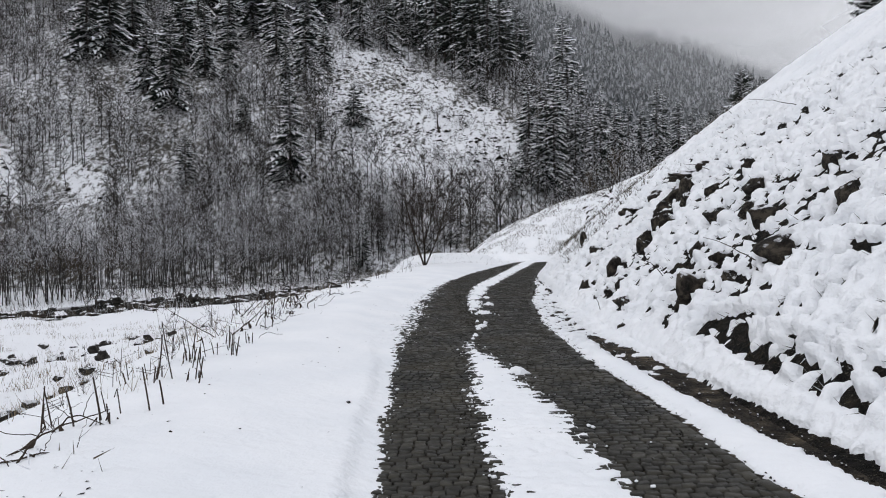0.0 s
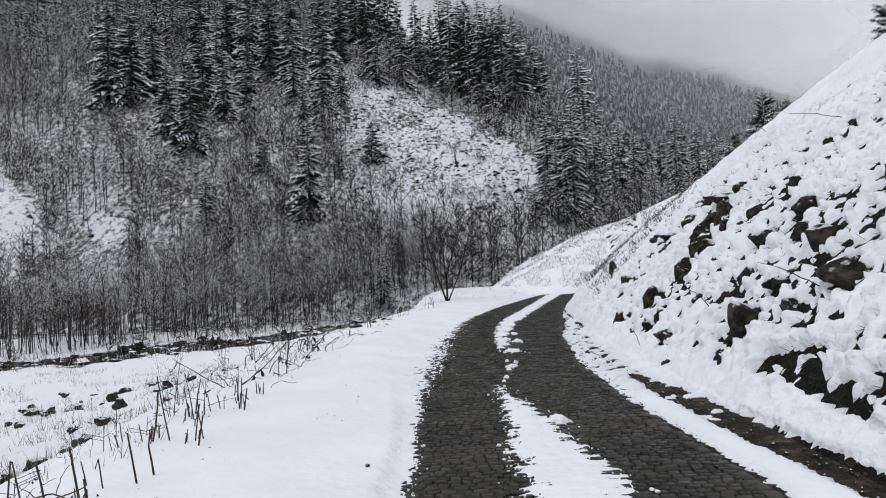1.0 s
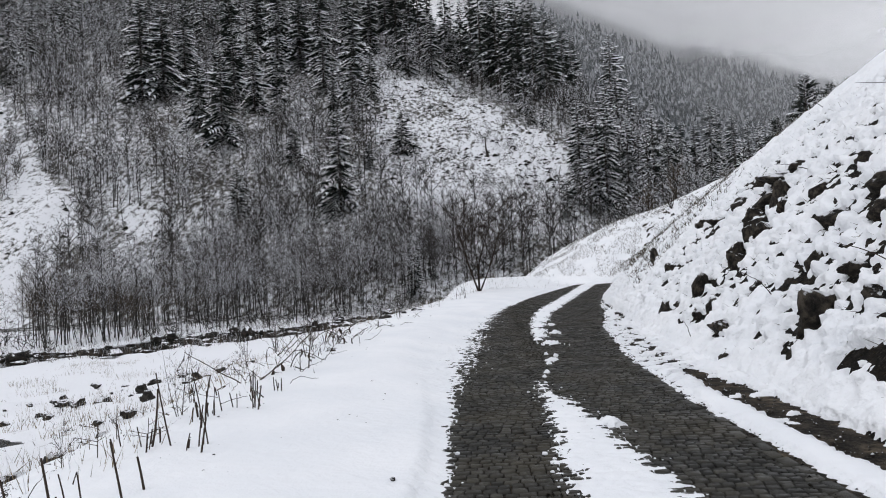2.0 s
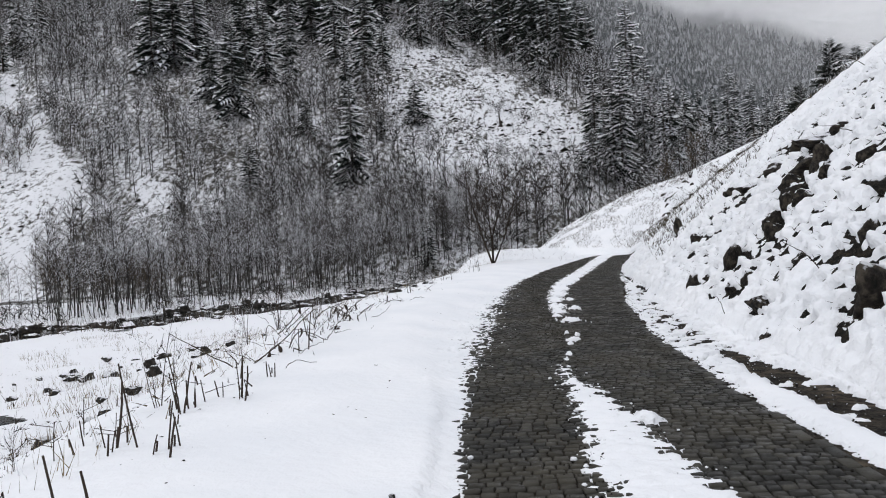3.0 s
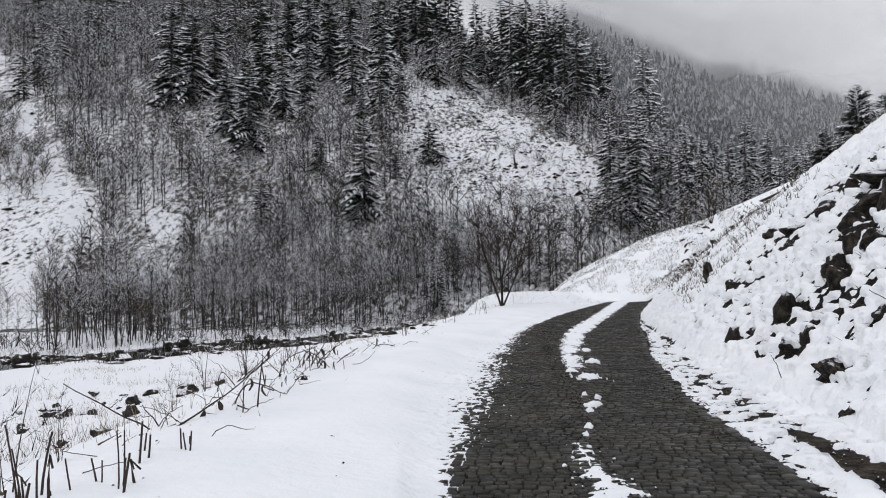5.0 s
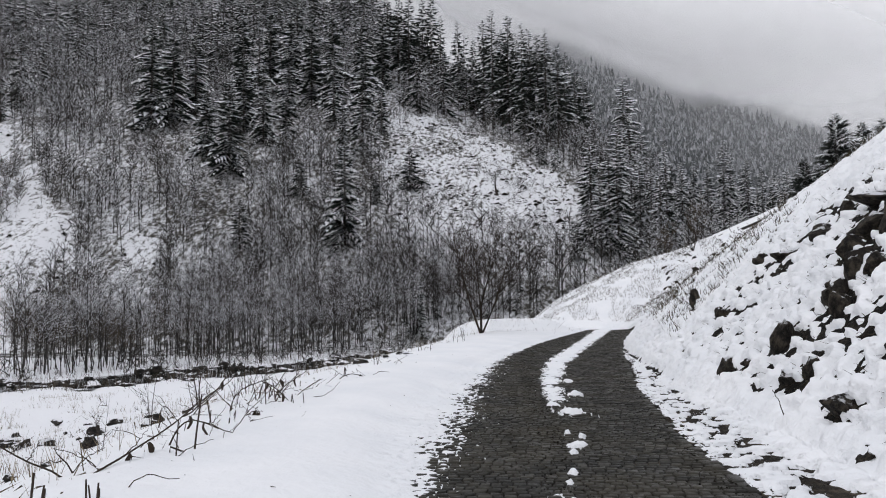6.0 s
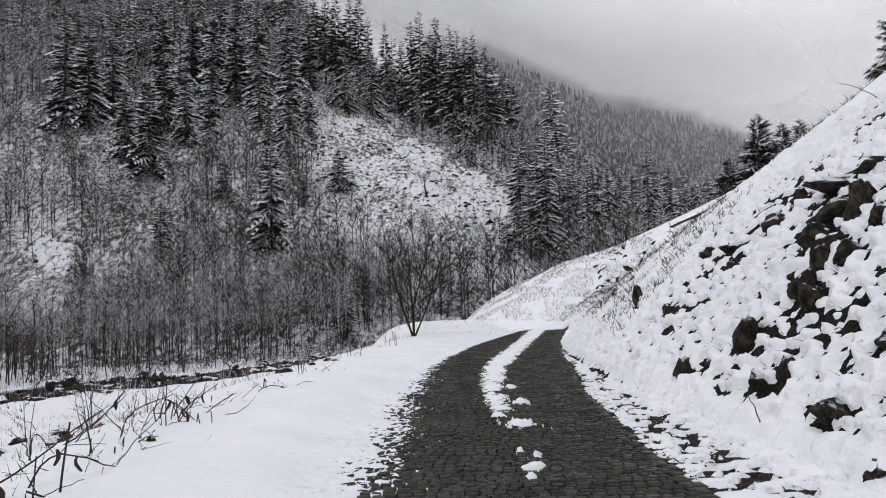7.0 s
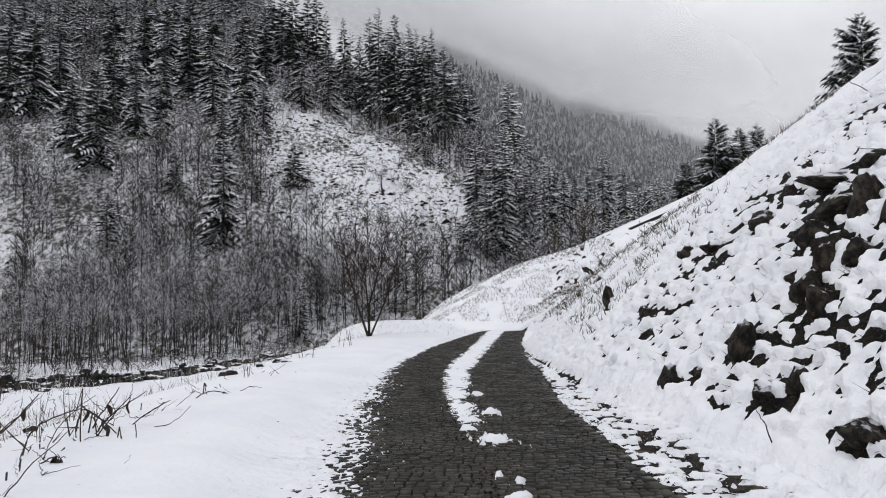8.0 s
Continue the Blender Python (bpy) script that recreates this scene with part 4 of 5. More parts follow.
# low scrub under the trees, in belts across the open slope and in clumps on the snow strip
n = 9000
x, y = rng.uniform(-190, 46, n), rng.uniform(118, 235, n)
free = open_slope(x, y)
belt = vnoise(x * 0.09, (y + 0.5 * x) * 0.16, 70) + 0.6 * vnoise(x * 0.3, y * 0.3, 71) + 0.9 * sstep(172, 146, y) * (x > -30) - 0.25
ok = np.where(free, belt > np.where(x > -40, 0.05, 0.3), fbm(x * 0.10, y * 0.10, 69, 2) > -0.1) & (hill(x, y) > -3.5) & (x > -0.85 * (y - 20))
ok &= ~inside(x, y, LIGHT_WOOD) | (rng.random(n) < 0.25)
ok |= bush_clump(x, y)
ok &= ~shades(x, y) | (rng.random(n) < 0.1)
x, y = x[ok], y[ok]
sp = spots_on(rng, x, y, 5, 1.6, 5.2)
sp[:, 5] *= np.where(bush_clump(x, y), 0.8, np.where(open_slope(x, y), 0.42, 1.0))
sp = sp[:1800]
pale = rng.random(len(sp)) < 0.6
scatter("hillside_brush", scrub_kinds, sp[pale], [DULL, DULL], "low dark brush under the hillside trees", "brush")
scatter("hillside_brush", scrub_kinds, sp[~pale], [GREY_BARK, BARE], "low snow-dusted brush under the hillside trees", "brush")

# shrubs in belts over the open scree, thicker towards its foot and its shaded edge
x, y = rng.uniform(-38, 20, 2600), rng.uniform(142, 216, 2600)
ok = inside(x, y, SCREE) & (vnoise(x * 0.12, (y + 0.6 * x) * 0.2, 78) + 0.5 * vnoise(x * 0.4, y * 0.4, 79) + 0.7 * sstep(172, 148, y) + 0.3 * sstep(-12, -26, x) > 0.3)
sp = spots_on(rng, x[ok], y[ok], 5, 0.8, 2.8)[:420]
scatter("scree_brush", scrub_kinds, sp, [DULL, DULL], "dark shrubs and slash in belts over the scree", "brush")
x, y = rng.uniform(-145, -95, 1500), rng.uniform(130, 200, 1500)
ok = bush_clump(x, y) & (fbm(x * 0.2, y * 0.2, 72, 2) > -0.3)
scatter("hillside_brush", scrub_kinds, spots_on(rng, x[ok], y[ok], 5, 2.0, 4.5)[:200], [GREY_BARK, RUSSET], "brown bushes in clumps on the snowy strip", "brush")

# low thicket at the feet of the single spruces
low = np.random.default_rng(88)
x, y = low.uniform(-98, -30, 1400), low.uniform(138, 205, 1400)
ok = shades(x, y) & ~open_slope(x, y) & ~inside(x, y, FRONT_GLADE) & (fbm(x * 0.12, y * 0.12, 91, 2) > -0.25)
scatter("spruce_foot_brush", scrub_kinds, spots_on(low, x[ok], y[ok], 5, 1.8, 4.4)[:330], [DULL, DULL], "low dark brush round the feet of the spruces", "brush")

n = 3400
x, y = rng.uniform(-240, 16, n), rng.uniform(178, 335, n)
dense = 1.5 * fbm(x * 0.04, y * 0.04, 62, 3) + 0.010 * (y - 205) - 0.4 * ((x < -95) & (y < 230))
ok = (dense > 0.05) & ~open_slope(x, y) & (x > -0.85 * (y - 20)) & (rng.random(n) < 0.75)
x, y = x[ok], y[ok]
low = rng.random((2, 240))
x2, y2 = -120 + 150 * low[0], 130 + 60 * low[1]
ok = ~open_slope(x2, y2) & ~inside(x2, y2, LIGHT_WOOD) & (fbm(x2 * 0.06, y2 * 0.06, 63, 2) > 0.0)
clear = ~shades(x, y)
sp = np.concatenate([spots_on(rng, x[clear], y[clear], 6, 8, 23, 0.4), spots_on(rng, x2[ok], y2[ok], 6, 3.0, 7, 0.3)])
scatter("hillside_spruce_wood", spruce_kinds, sp[-640:], [NEEDLES, SNOW, BARK], "dark spruces with snow on their boughs high on the slope", "trees")

n = 165
x, y = rng.uniform(20, 150, n), rng.uniform(150, 268, n)
ok = y > 150 + 0.35 * (x - 20)
scatter("spur_spruce_wood", spruce_kinds, spots_on(rng, x[ok], y[ok], 6, 8, 17, 0.4), [NEEDLES, SNOW, BARK], "snowy spruces crowding the side valley", "trees")
n = 260
x, y = rng.uniform(16, 120, n), rng.uniform(140, 290, n)
scatter("spur_bare_wood", bare_kinds, spots_on(rng, x, y, 7, 6, 11), [GREY_BARK, BARE], "frosted leafless trees between the side valley's spruces", "trees")

# far forest on the high ridge, in needle and snow colours paled for haze
far_kinds = [far_spruce(rng) for _ in range(8)]
n = 8800
x, y = rng.uniform(-60, 320, n), rng.uniform(318, 476, n)
scatter("far_ridge_forest", far_kinds, spots_on(rng, x, y, 8, 5.5, 13.5, 0.5), [HAZED_TREE, HAZED_SNOW], "snow-dusted spruce forest on the distant ridge, paled by painted haze", "forest")

# ---- alder thicket beyond the stream ----
thicket_kinds = [branchy(rng, 12, 6, 4, 0.36, 0.31, 1.5, 0.0066, 0.0043) for _ in range(7)]
n = 2400
x, y = rng.uniform(-105, 12, n), rng.uniform(60, 136, n)
off = y - river(x)
ok = (off > 8 + 5 * rng.random(n)) & (hill(x, y) < 5) & (x > -66 + 0.35 * (y - 80)) & ((x > -0.665 * (y - 4.7)) | (rng.random(n) < 0.15)) & ((off > 14) | (rng.random(n) < 0.5)) & (fbm(x * 0.09, y * 0.09, 65, 2) > -0.7)
x, y = x[ok][:900], y[ok][:900]
sp = spots_on(rng, x, y, 7, 6.0, 12.0)
red = (x < -46) & (y < 112)
scatter("alder_thicket", thicket_kinds, sp[~red], [GREY_BARK, THICKET], "dense grey-brown leafless alders along the stream", "thicket")
sp[:, 5] *= 0.75
scatter("russet_thicket", thicket_kinds, sp[red], [GREY_BARK, RUSSET], "brown-tipped leafless saplings along the stream", "thicket")
x, y = rng.uniform(-68, -38, 420), rng.uniform(82, 112, 420)
ok = (y - river(x) > 9) & (x > -0.64 * (y - 4.7)) & (fbm(x * 0.12, y * 0.12, 76, 2) > -0.2)
scatter("russet_thicket", thicket_kinds, spots_on(rng, x[ok], y[ok], 7, 3.5, 7.0)[:150], [GREY_BARK, RUSSET], "brown undergrowth of saplings along the stream", "thicket")
n = 2600
x, y = rng.uniform(-100, 0, n), rng.uniform(52, 125, n)
off = y - river(x)
ok = (off > 5.5) & (off < 7 + 18 * rng.random(n))
scatter("stream_brush", scrub_kinds, spots_on(rng, x[ok], y[ok], 5, 0.7, 3.0)[:420], [GREY_BARK, DULL], "low tangled brush on the stream bank", "brush")

# ---- the stream ----
wx = np.linspace(-130, 1, 60)
wy = river(wx)
rim = np.concatenate([np.stack([wx, wy - 10, 0 * wx - 5.06], -1), np.stack([wx, wy + 10, 0 * wx - 5.06], -1)])
k = np.arange(59)
stream = mesh_object("stream", rim, np.stack([k, k + 1, k + 61, k + 60], -1), WATER, quads=True)
tagged(stream, "dark shallow mountain stream between snowy banks", "stream", kind="structure")


a = np.linspace(0, 2 * np.pi, 24, endpoint=False)
pz = float(ground(np.array(-15.4), np.array(25.6)))
pool_pts = np.concatenate([[(-15.4, 25.6, pz + 0.30)], np.stack([-15.4 + 2.4 * np.cos(a), 25.6 + 1.7 * np.sin(a), 0 * a + pz + 0.30], -1)])
pool = mesh_object("pool", pool_pts, [(0, k + 1, (k + 1) % 24 + 1) for k in range(24)], WATER)
tagged(pool, "small dark pool of standing water in meadow snow", "pool", kind="structure")


# ---- boulders and stones ----
def rock_mesh(seed, squash=(1, 1, 1), mat=ROCK):
    """A broken, flat-faced block with chipped edges."""
    r = random.Random(seed * 31)
    bm = bmesh.new()
    for _ in range(15):
        p = Vector((r.gauss(0, 1), r.gauss(0, 1), r.gauss(0, 1))).normalized() * (0.44 + 0.14 * r.random())
        bm.verts.new(p)
    bmesh.ops.convex_hull(bm, input=bm.verts[:])
    bmesh.ops.delete(bm, geom=[v for v in bm.verts if not v.link_faces], context="VERTS")
    bmesh.ops.triangulate(bm, faces=bm.faces[:])
    bmesh.ops.subdivide_edges(bm, edges=bm.edges[:], cuts=3)
    bmesh.ops.triangulate(bm, faces=bm.faces[:])
    bmesh.ops.smooth_vert(bm, verts=bm.verts[:], factor=0.3, use_axis_x=True, use_axis_y=True, use_axis_z=True)
    for v in bm.verts:
        q = v.co * 4 + Vector((seed * 3.7, seed * 1.9, seed * 2.3))
        v.co += v.co.normalized() * (0.10 * noise.noise(q * 0.8) - 0.09 * abs(noise.noise(q * 1.7)) + 0.05 * noise.noise(q * 3.1) + 0.03 * noise.noise(q * 7))
        v.co = Vector((v.co.x * squash[0], v.co.y * squash[1], v.co.z * squash[2]))
    me = bpy.data.meshes.new("rock")
    bm.to_mesh(me)
    bm.free()
    me.materials.append(mat)
    me.polygons.foreach_set("use_smooth", np.ones(len(me.polygons), bool))
    return me


ROCKS = [rock_mesh(s, q) for s, q in ((1, (1, 0.9, 0.9)), (2, (1.1, 0.8, 0.75)), (3, (0.85, 0.9, 1.1)), (4, (1.1, 0.9, 0.7)), (5, (0.95, 0.9, 0.9)), (6, (0.8, 1, 1.15)))]

WET_STONES = []
for me in ROCKS:
    wet = me.copy()
    wet.materials[0] = WET_ROCK
    WET_STONES.append(wet)


def rock(name, kind, x, y, z, w, d, h, turn, tilt, label, group):
    ob = new(name, (ROCKS if name == "boulder" else WET_STONES)[kind])
    ob.matrix_world = pose(x, y, z, tilt, 0, turn) @ Matrix.Diagonal((w, d, h, 1))
    return tagged(ob, label, "rock", group)


for i, (x, y, w, h) in enumerate(LOW_ROCKS + HIGH_ROCKS):
    z = float(bank(np.array(x), np.array(y)))
    rock("boulder", i % 6, x - 0.05, y, z - 0.05, w * 0.8, w * 0.8, h * 0.86, 53 * i % 360, -14 + 9 * (i % 4), "dark wet boulder jutting from the snowy bank" if i % 3 else "brown flat-faced boulder half buried in the snowy bank", "bank boulders")
rng = np.random.default_rng(12)
made = 0
while made < 300:
    x = rng.uniform(-95, -8)
    y = float(river(x)) + rng.choice([-8.0, 8.0, 5.0, 3.0, -4.0, -6.0, 6.5, -7.0]) + rng.normal() * 1.3
    s = 0.6 + 1.6 * rng.random() ** 2
    rock("stream_stone", int(rng.integers(6)), x, y, -5.0, s * 1.2, s, s * 0.8, rng.uniform(0, 360), 0, "dark stream boulder with a cap of snow", "stream stones")
    made += 1
for _ in range(190):
    d = 3.0 + 23 * rng.random() ** 1.5
    y = rng.uniform(9, 48)
    x = float(verge(y)) - d
    s = 0.22 + 0.5 * rng.random() ** 1.5
    rock("meadow_stone", int(rng.integers(6)), x, y, float(rough_ground(np.array(x), np.array(y))) + 0.16 * s, s * 1.3, s, s * 1.0, rng.uniform(0, 360), 0, "dark field stone poking through meadow snow", "meadow stones")

# ---- low cloud over the far ridge ----
def cloud_sheet(name, mat, y0, foot, high, x0, x1, label):
    u, v = np.linspace(x0, x1, 40), np.linspace(0, 1, 12)
    U, W = np.meshgrid(u, v)
    pts = np.stack([U, y0 + 8 * np.sin(U * 0.02) + 10 * W, foot(U) + W * high], -1)
    sheet = mesh_object(name, pts, grid_faces(12, 40), mat, quads=True)
    uv = sheet.data.uv_layers.new(name="uv")
    idx = np.empty(len(sheet.data.loops), np.int32)
    sheet.data.loops.foreach_get("vertex_index", idx)
    uv.data.foreach_set("uv", np.stack([((U - x0) / (x1 - x0)).ravel()[idx], W.ravel()[idx]], -1).astype(np.float32).ravel())
    return tagged(sheet, label, "cloud", kind="structure")


def ridge_top(x):
    return np.interp(x, [-60, 30, 69, 102, 135, 168, 260], [190, 138, 119, 102, 95, 84, 48])


cloud_sheet("low_cloud", MIST, 442, lambda x: ridge_top(x) - 52 + 0.12 * np.maximum(x - 80, 0), 150, -140, 300, "grey veil of low cloud on the far ridge")
cloud_sheet("low_cloud", MIST, 425, lambda x: ridge_top(x) - 26 + 0.2 * np.maximum(x - 40, 0), 140, -140, 260, "grey veil of low cloud on the far ridge")
for y0 in (312, 350, 390):
    cloud_sheet("thin_haze", HAZE, y0, lambda x: 0 * x - 70, 330, -60, 520, "faint haze in the distant valley")


# ---- single trees ----
def tree_thing(name, arrays, mats, names, label, category, group=""):
    """An Empty at the foot with one mesh for each material number."""
    v, f, m = arrays
    root = new(name)
    for k, (mat, part_name) in enumerate(zip(mats, names)):
        some = f[m == k]
        if not len(some):
            continue
        used, inv = np.unique(some, return_inverse=True)
        ob = mesh_object(part_name, v[used], inv.reshape(-1, 3), mat, parent=root, smooth=False)
        if part_name in ("crown", "snow_load"):
            tagged(ob, kind="stuff")
    return tagged(root, label, category, group)


def stand(ob, x, y, scale, turn, sink=0.15, lean=0.0):
    z = float(rough_ground(np.array(x), np.array(y))) - sink
    return pose(x, y, z, lean, 0, turn) @ Matrix.Scale(scale, 4)


rng = np.random.default_rng(21)
PARTS = ("crown", "snow_load", "trunk")
fine = [tree_thing("spruce_tree", spruce(rng, 1.0, 150, w, 0.04, 0.78), [NEEDLES, SNOW, BARK], PARTS, "tall dark spruce with snow-laden drooping boughs on the slope", "tree", "hillside spruces") for w in (0.2, 0.18, 0.22, 0.17)]
gully_kinds = [tree_thing("spruce_tree", spruce(rng, 1.0, 120, w, 0.04, 0.9), [NEEDLES, SNOW, BARK], PARTS, "slender snowy spruce rising from the side gully", "tree", "gully spruces") for w in (0.15, 0.17, 0.14)]
slim = [tree_thing("pine_tree", spruce(rng, 1.0, 115, w, 0.2, 0.5), [NEEDLES, SNOW, BARK], PARTS, "tall dark conifer dusted with snow on the crest", "tree", "crest conifers") for w in (0.14, 0.16, 0.125)]
for rows, kinds in ((LONE, fine), (PINES, slim), (GULLY, gully_kinds)):
    for i, (x, y, h) in enumerate(rows):
        h = h * (1.12 if rows is PINES else 1.0)
        src = kinds[i % len(kinds)]
        broad = Matrix.Diagonal((1.6, 1.6, 1, 1)) if h < 12 else Matrix.Identity(4)
        if i < len(kinds):
            src.matrix_basis = stand(src, x, y, h, 70 * i) @ broad
        else:
            ob = copy_thing(src, Matrix.Identity(4))
            ob.matrix_basis = stand(src, x, y, h, 70 * i + 13) @ broad

firs = [(25.8, 67.7, 5.6), (28.0, 68.2, 4.2), (29.8, 68.8, 4.0), (32.4, 58.6, 8.8), (33.5, 66, 3.6), (23.9, 69, 3.4)]
fir = tree_thing("fir_tree", spruce(rng, 1.0, 190, 0.36, 0.02, 0.4, 0.5, sprays=11), [NEEDLES, SNOW, BARK], PARTS, "young dark fir on the brow of the bank", "tree", "brow firs")
for i, (x, y, h) in enumerate(firs):
    ob = fir if i == 0 else copy_thing(fir, Matrix.Identity(4))
    ob.matrix_basis = stand(ob, x, y, h, 50 * i)

def grown(arrays, height):
    return arrays[0] * height, arrays[1], arrays[2]


tree = tree_thing("roadside_tree", grown(branchy(rng, 12, 7, 6, 0.2, 0.8, 0.85, 0.013, 0.0050, stems=4, splay=0.46), 4.5), [STALK, STALK], ("trunk", "crown"), "bare many-stemmed tree with a few withered leaves beside the bend", "tree")
tree.matrix_basis = pose(-0.90, 39.3, 0.05)
leaf = Bag()
for _ in range(150):
    a, r, h = rng.random() * 6.283, 1.7 * rng.random() ** 0.6, 1.6 + 2.9 * rng.random()
    c = np.array([math.cos(a) * r * min(1, h / 3), math.sin(a) * r * min(1, h / 3), h])
    leaf.add(c + rng.normal(size=(3, 3)) * 0.035, [(0, 1, 2)])
v, f, _ = leaf.arrays()
tagged(mesh_object("withered_foliage", v, f, RUSSET, parent=tree, smooth=False), "shrivelled brown leaves", kind="stuff")

SHRUBS = [(12.5, 58.4, 1.9, 9), (14.6, 66.0, 3.6, 4), (12.6, 67.0, 2.8, 4), (7.0, 26.2, 0.5, 3), (6.2, 27.5, 0.6, 3), (9.0, 33.0, 0.7, 3), (5.0, 24.3, 0.5, 3), (11.0, 52.0, 0.7, 4), (8.2, 50.0, 0.6, 4)]
for i, (x, y, h, stems) in enumerate(SHRUBS):
    ob = tree_thing("shrub", grown(branchy(rng, 3, 2, 2, 0.35, 0.4, 1.6, 0.013, 0.009, stems=stems, splay=0.5), h) if 1 < h < 2 else bare_tree(rng, h, 0.5, 7, 60 if h < 1 else 150 if h < 2 else 220, stems=stems, thick=0.018 if 1 < h < 2 else 0.011, blade=0.014 if h < 2 else 0.028, clear=0.12), [STALK, RUSSET], ("trunk", "crown"), "leafless brown shrub on the snowy bank" if h > 1 else "small bare shrub poking out of the bank's snow", "shrub", "bank shrubs")
    ob.matrix_basis = pose(x, y, float(ground(np.array(x), np.array(y))))

snag = tree_thing("dead_snag", bare_tree(rng, 5.5, 0.12, 6, 20, thick=0.05, blade=0.05, clear=0.5), [BARK, BARE], ("trunk", "crown"), "broken dead trunk standing on the open scree", "tree")
snag.matrix_basis = pose(-1.3, 172.8, float(rough_ground(np.array(-1.3), np.array(172.8))) - 0.3)

# ---- scree: stones and heather on the open slope ----
n = 9000
x, y = rng.uniform(-130, 22, n), rng.uniform(128, 228, n)
ok = open_slope(x, y) & (fbm(x * 0.15, (y + 0.5 * x) * 0.22, 66, 2) > np.where(x < -40, 0.35, -0.1)) & (x > -0.85 * (y - 20))
lump = []
for _ in range(4):
    r = rng.random((6, 3)) - 0.5
    ax = np.array([(1, 0, 0), (-1, 0, 0), (0, 1, 0), (0, -1, 0), (0, 0, 0.8), (0, 0, -0.6)]) * 0.5 + r * 0.35
    lump.append((ax, np.array([(0, 2, 4), (2, 1, 4), (1, 3, 4), (3, 0, 4), (2, 0, 5), (1, 2, 5), (3, 1, 5), (0, 3, 5)]), np.zeros(8, int)))
sp = spots_on(rng, x[ok], y[ok], 4, 0.15, 0.6, 0.0)
sp[:, 5] += 0.8 * rng.random(len(sp)) ** 5
sp[:, 4] = -0.5 + 0.7 * rng.normal(size=len(sp))
scatter("scree_stones", [(v * [2.0, 1.0, 0.9], f, m) for v, f, m in lump], sp, [EARTH], "dark stones and turf showing through scree snow", "stones")

# ---- the verge: canes, stalks, brambles ----
def stalk_clump(name, x, y, stems, tall, lean, label, category, group, thick=0.008, spread=0.14):
    root = new(name)
    root.location = (x, y, float(rough_ground(np.array(x), np.array(y))) - 0.02)
    for _ in range(stems):
        a = rng.random() * 6.283
        h = tall * (0.45 + 0.65 * rng.random())
        off = np.array([rng.normal() * spread, rng.normal() * spread, 0])
        tip = np.array([math.cos(a) * lean * h, math.sin(a) * lean * h, h])
        t = np.linspace(0, 1, 5)[:, None]
        pts = off + t * tip + np.sin(t * 3) * rng.normal(size=3) * 0.02 * tall
        r = thick * (0.7 + 0.6 * rng.random())
        if rng.random() < 0.25:
            pts[-1] = pts[-2] + [0.10 * tall * rng.normal(), 0.10 * tall * rng.normal(), -0.12 * tall]
        v, f = tube(pts, r * (1 - 0.35 * t[:, 0]), 5)
        mesh_object("stem", v, f, STALK, parent=root)
    return tagged(root, label, category, group)


CANES = [(-2.84, 6.83, 3, 0.6), (-2.56, 7.0, 4, 0.62), (-2.46, 7.36, 4, 0.55), (-2.75, 8.88, 3, 0.72), (-2.48, 8.75, 5, 0.55), (-3.16, 9.23, 3, 0.52), (-2.96, 9.14, 2, 0.38), (-2.49, 9.46, 2, 0.34), (-2.85, 10.08, 4, 0.62), (-2.66, 10.22, 5, 0.46),
         (-2.57, 10.5, 5, 0.5), (-2.63, 11.1, 5, 0.44), (-2.56, 11.62, 4, 0.4), (-2.67, 13.4, 2, 0.6), (-2.89, 15.01, 3, 0.5), (-3.17, 16.88, 2, 0.6), (-2.8, 16.7, 3, 0.65), (-2.75, 20.44, 2, 0.5), (-2.51, 22.96, 2, 0.5), (-2.05, 27.64, 2, 0.5), (-1.39, 32.31, 3, 0.55)]
for x, y, stems, tall in CANES:
    stalk_clump("cane_clump", x, y, stems + 1, tall * 1.08, 0.16, "broken dark canes standing in the verge snow", "plant", "verge canes", thick=0.0095)


def arc_cane(points, r):
    """A bramble runner through the given points."""
    p = np.asarray(points, float)
    t = np.linspace(0, len(p) - 1, 4 * len(p))
    c = np.stack([np.interp(t, np.arange(len(p)), p[:, k]) for k in range(3)], -1)
    for _ in range(3):
        c[1:-1] = (c[:-2] + 2 * c[1:-1] + c[2:]) / 4
    c[1:-1] += rng.normal(size=(len(c) - 2, 3)) * 0.006
    return tube(c, np.linspace(r, r * 0.4, len(c)), 5)


def withered_leaf(parent, at):
    """A dark curled leaf hanging from a stem."""
    u, v = np.meshgrid(np.linspace(-1, 1, 4), np.linspace(0, 1, 5))
    wide = 0.035 * np.sin(np.pi * np.clip(v * 0.9 + 0.08, 0, 1))
    pts = np.stack([u * wide * (0.7 + 0.2 * rng.random()), 0.022 * np.cos(u * 1.6) + 0.02 * np.sin(v * 4), -0.13 * v], -1)
    ob = mesh_object("leaf", pts, grid_faces(5, 4), STALK, parent=parent, quads=True)
    ob.location = at
    ob.rotation_euler = (0.3 * rng.normal(), 0.3 * rng.normal(), 6.28 * rng.random())


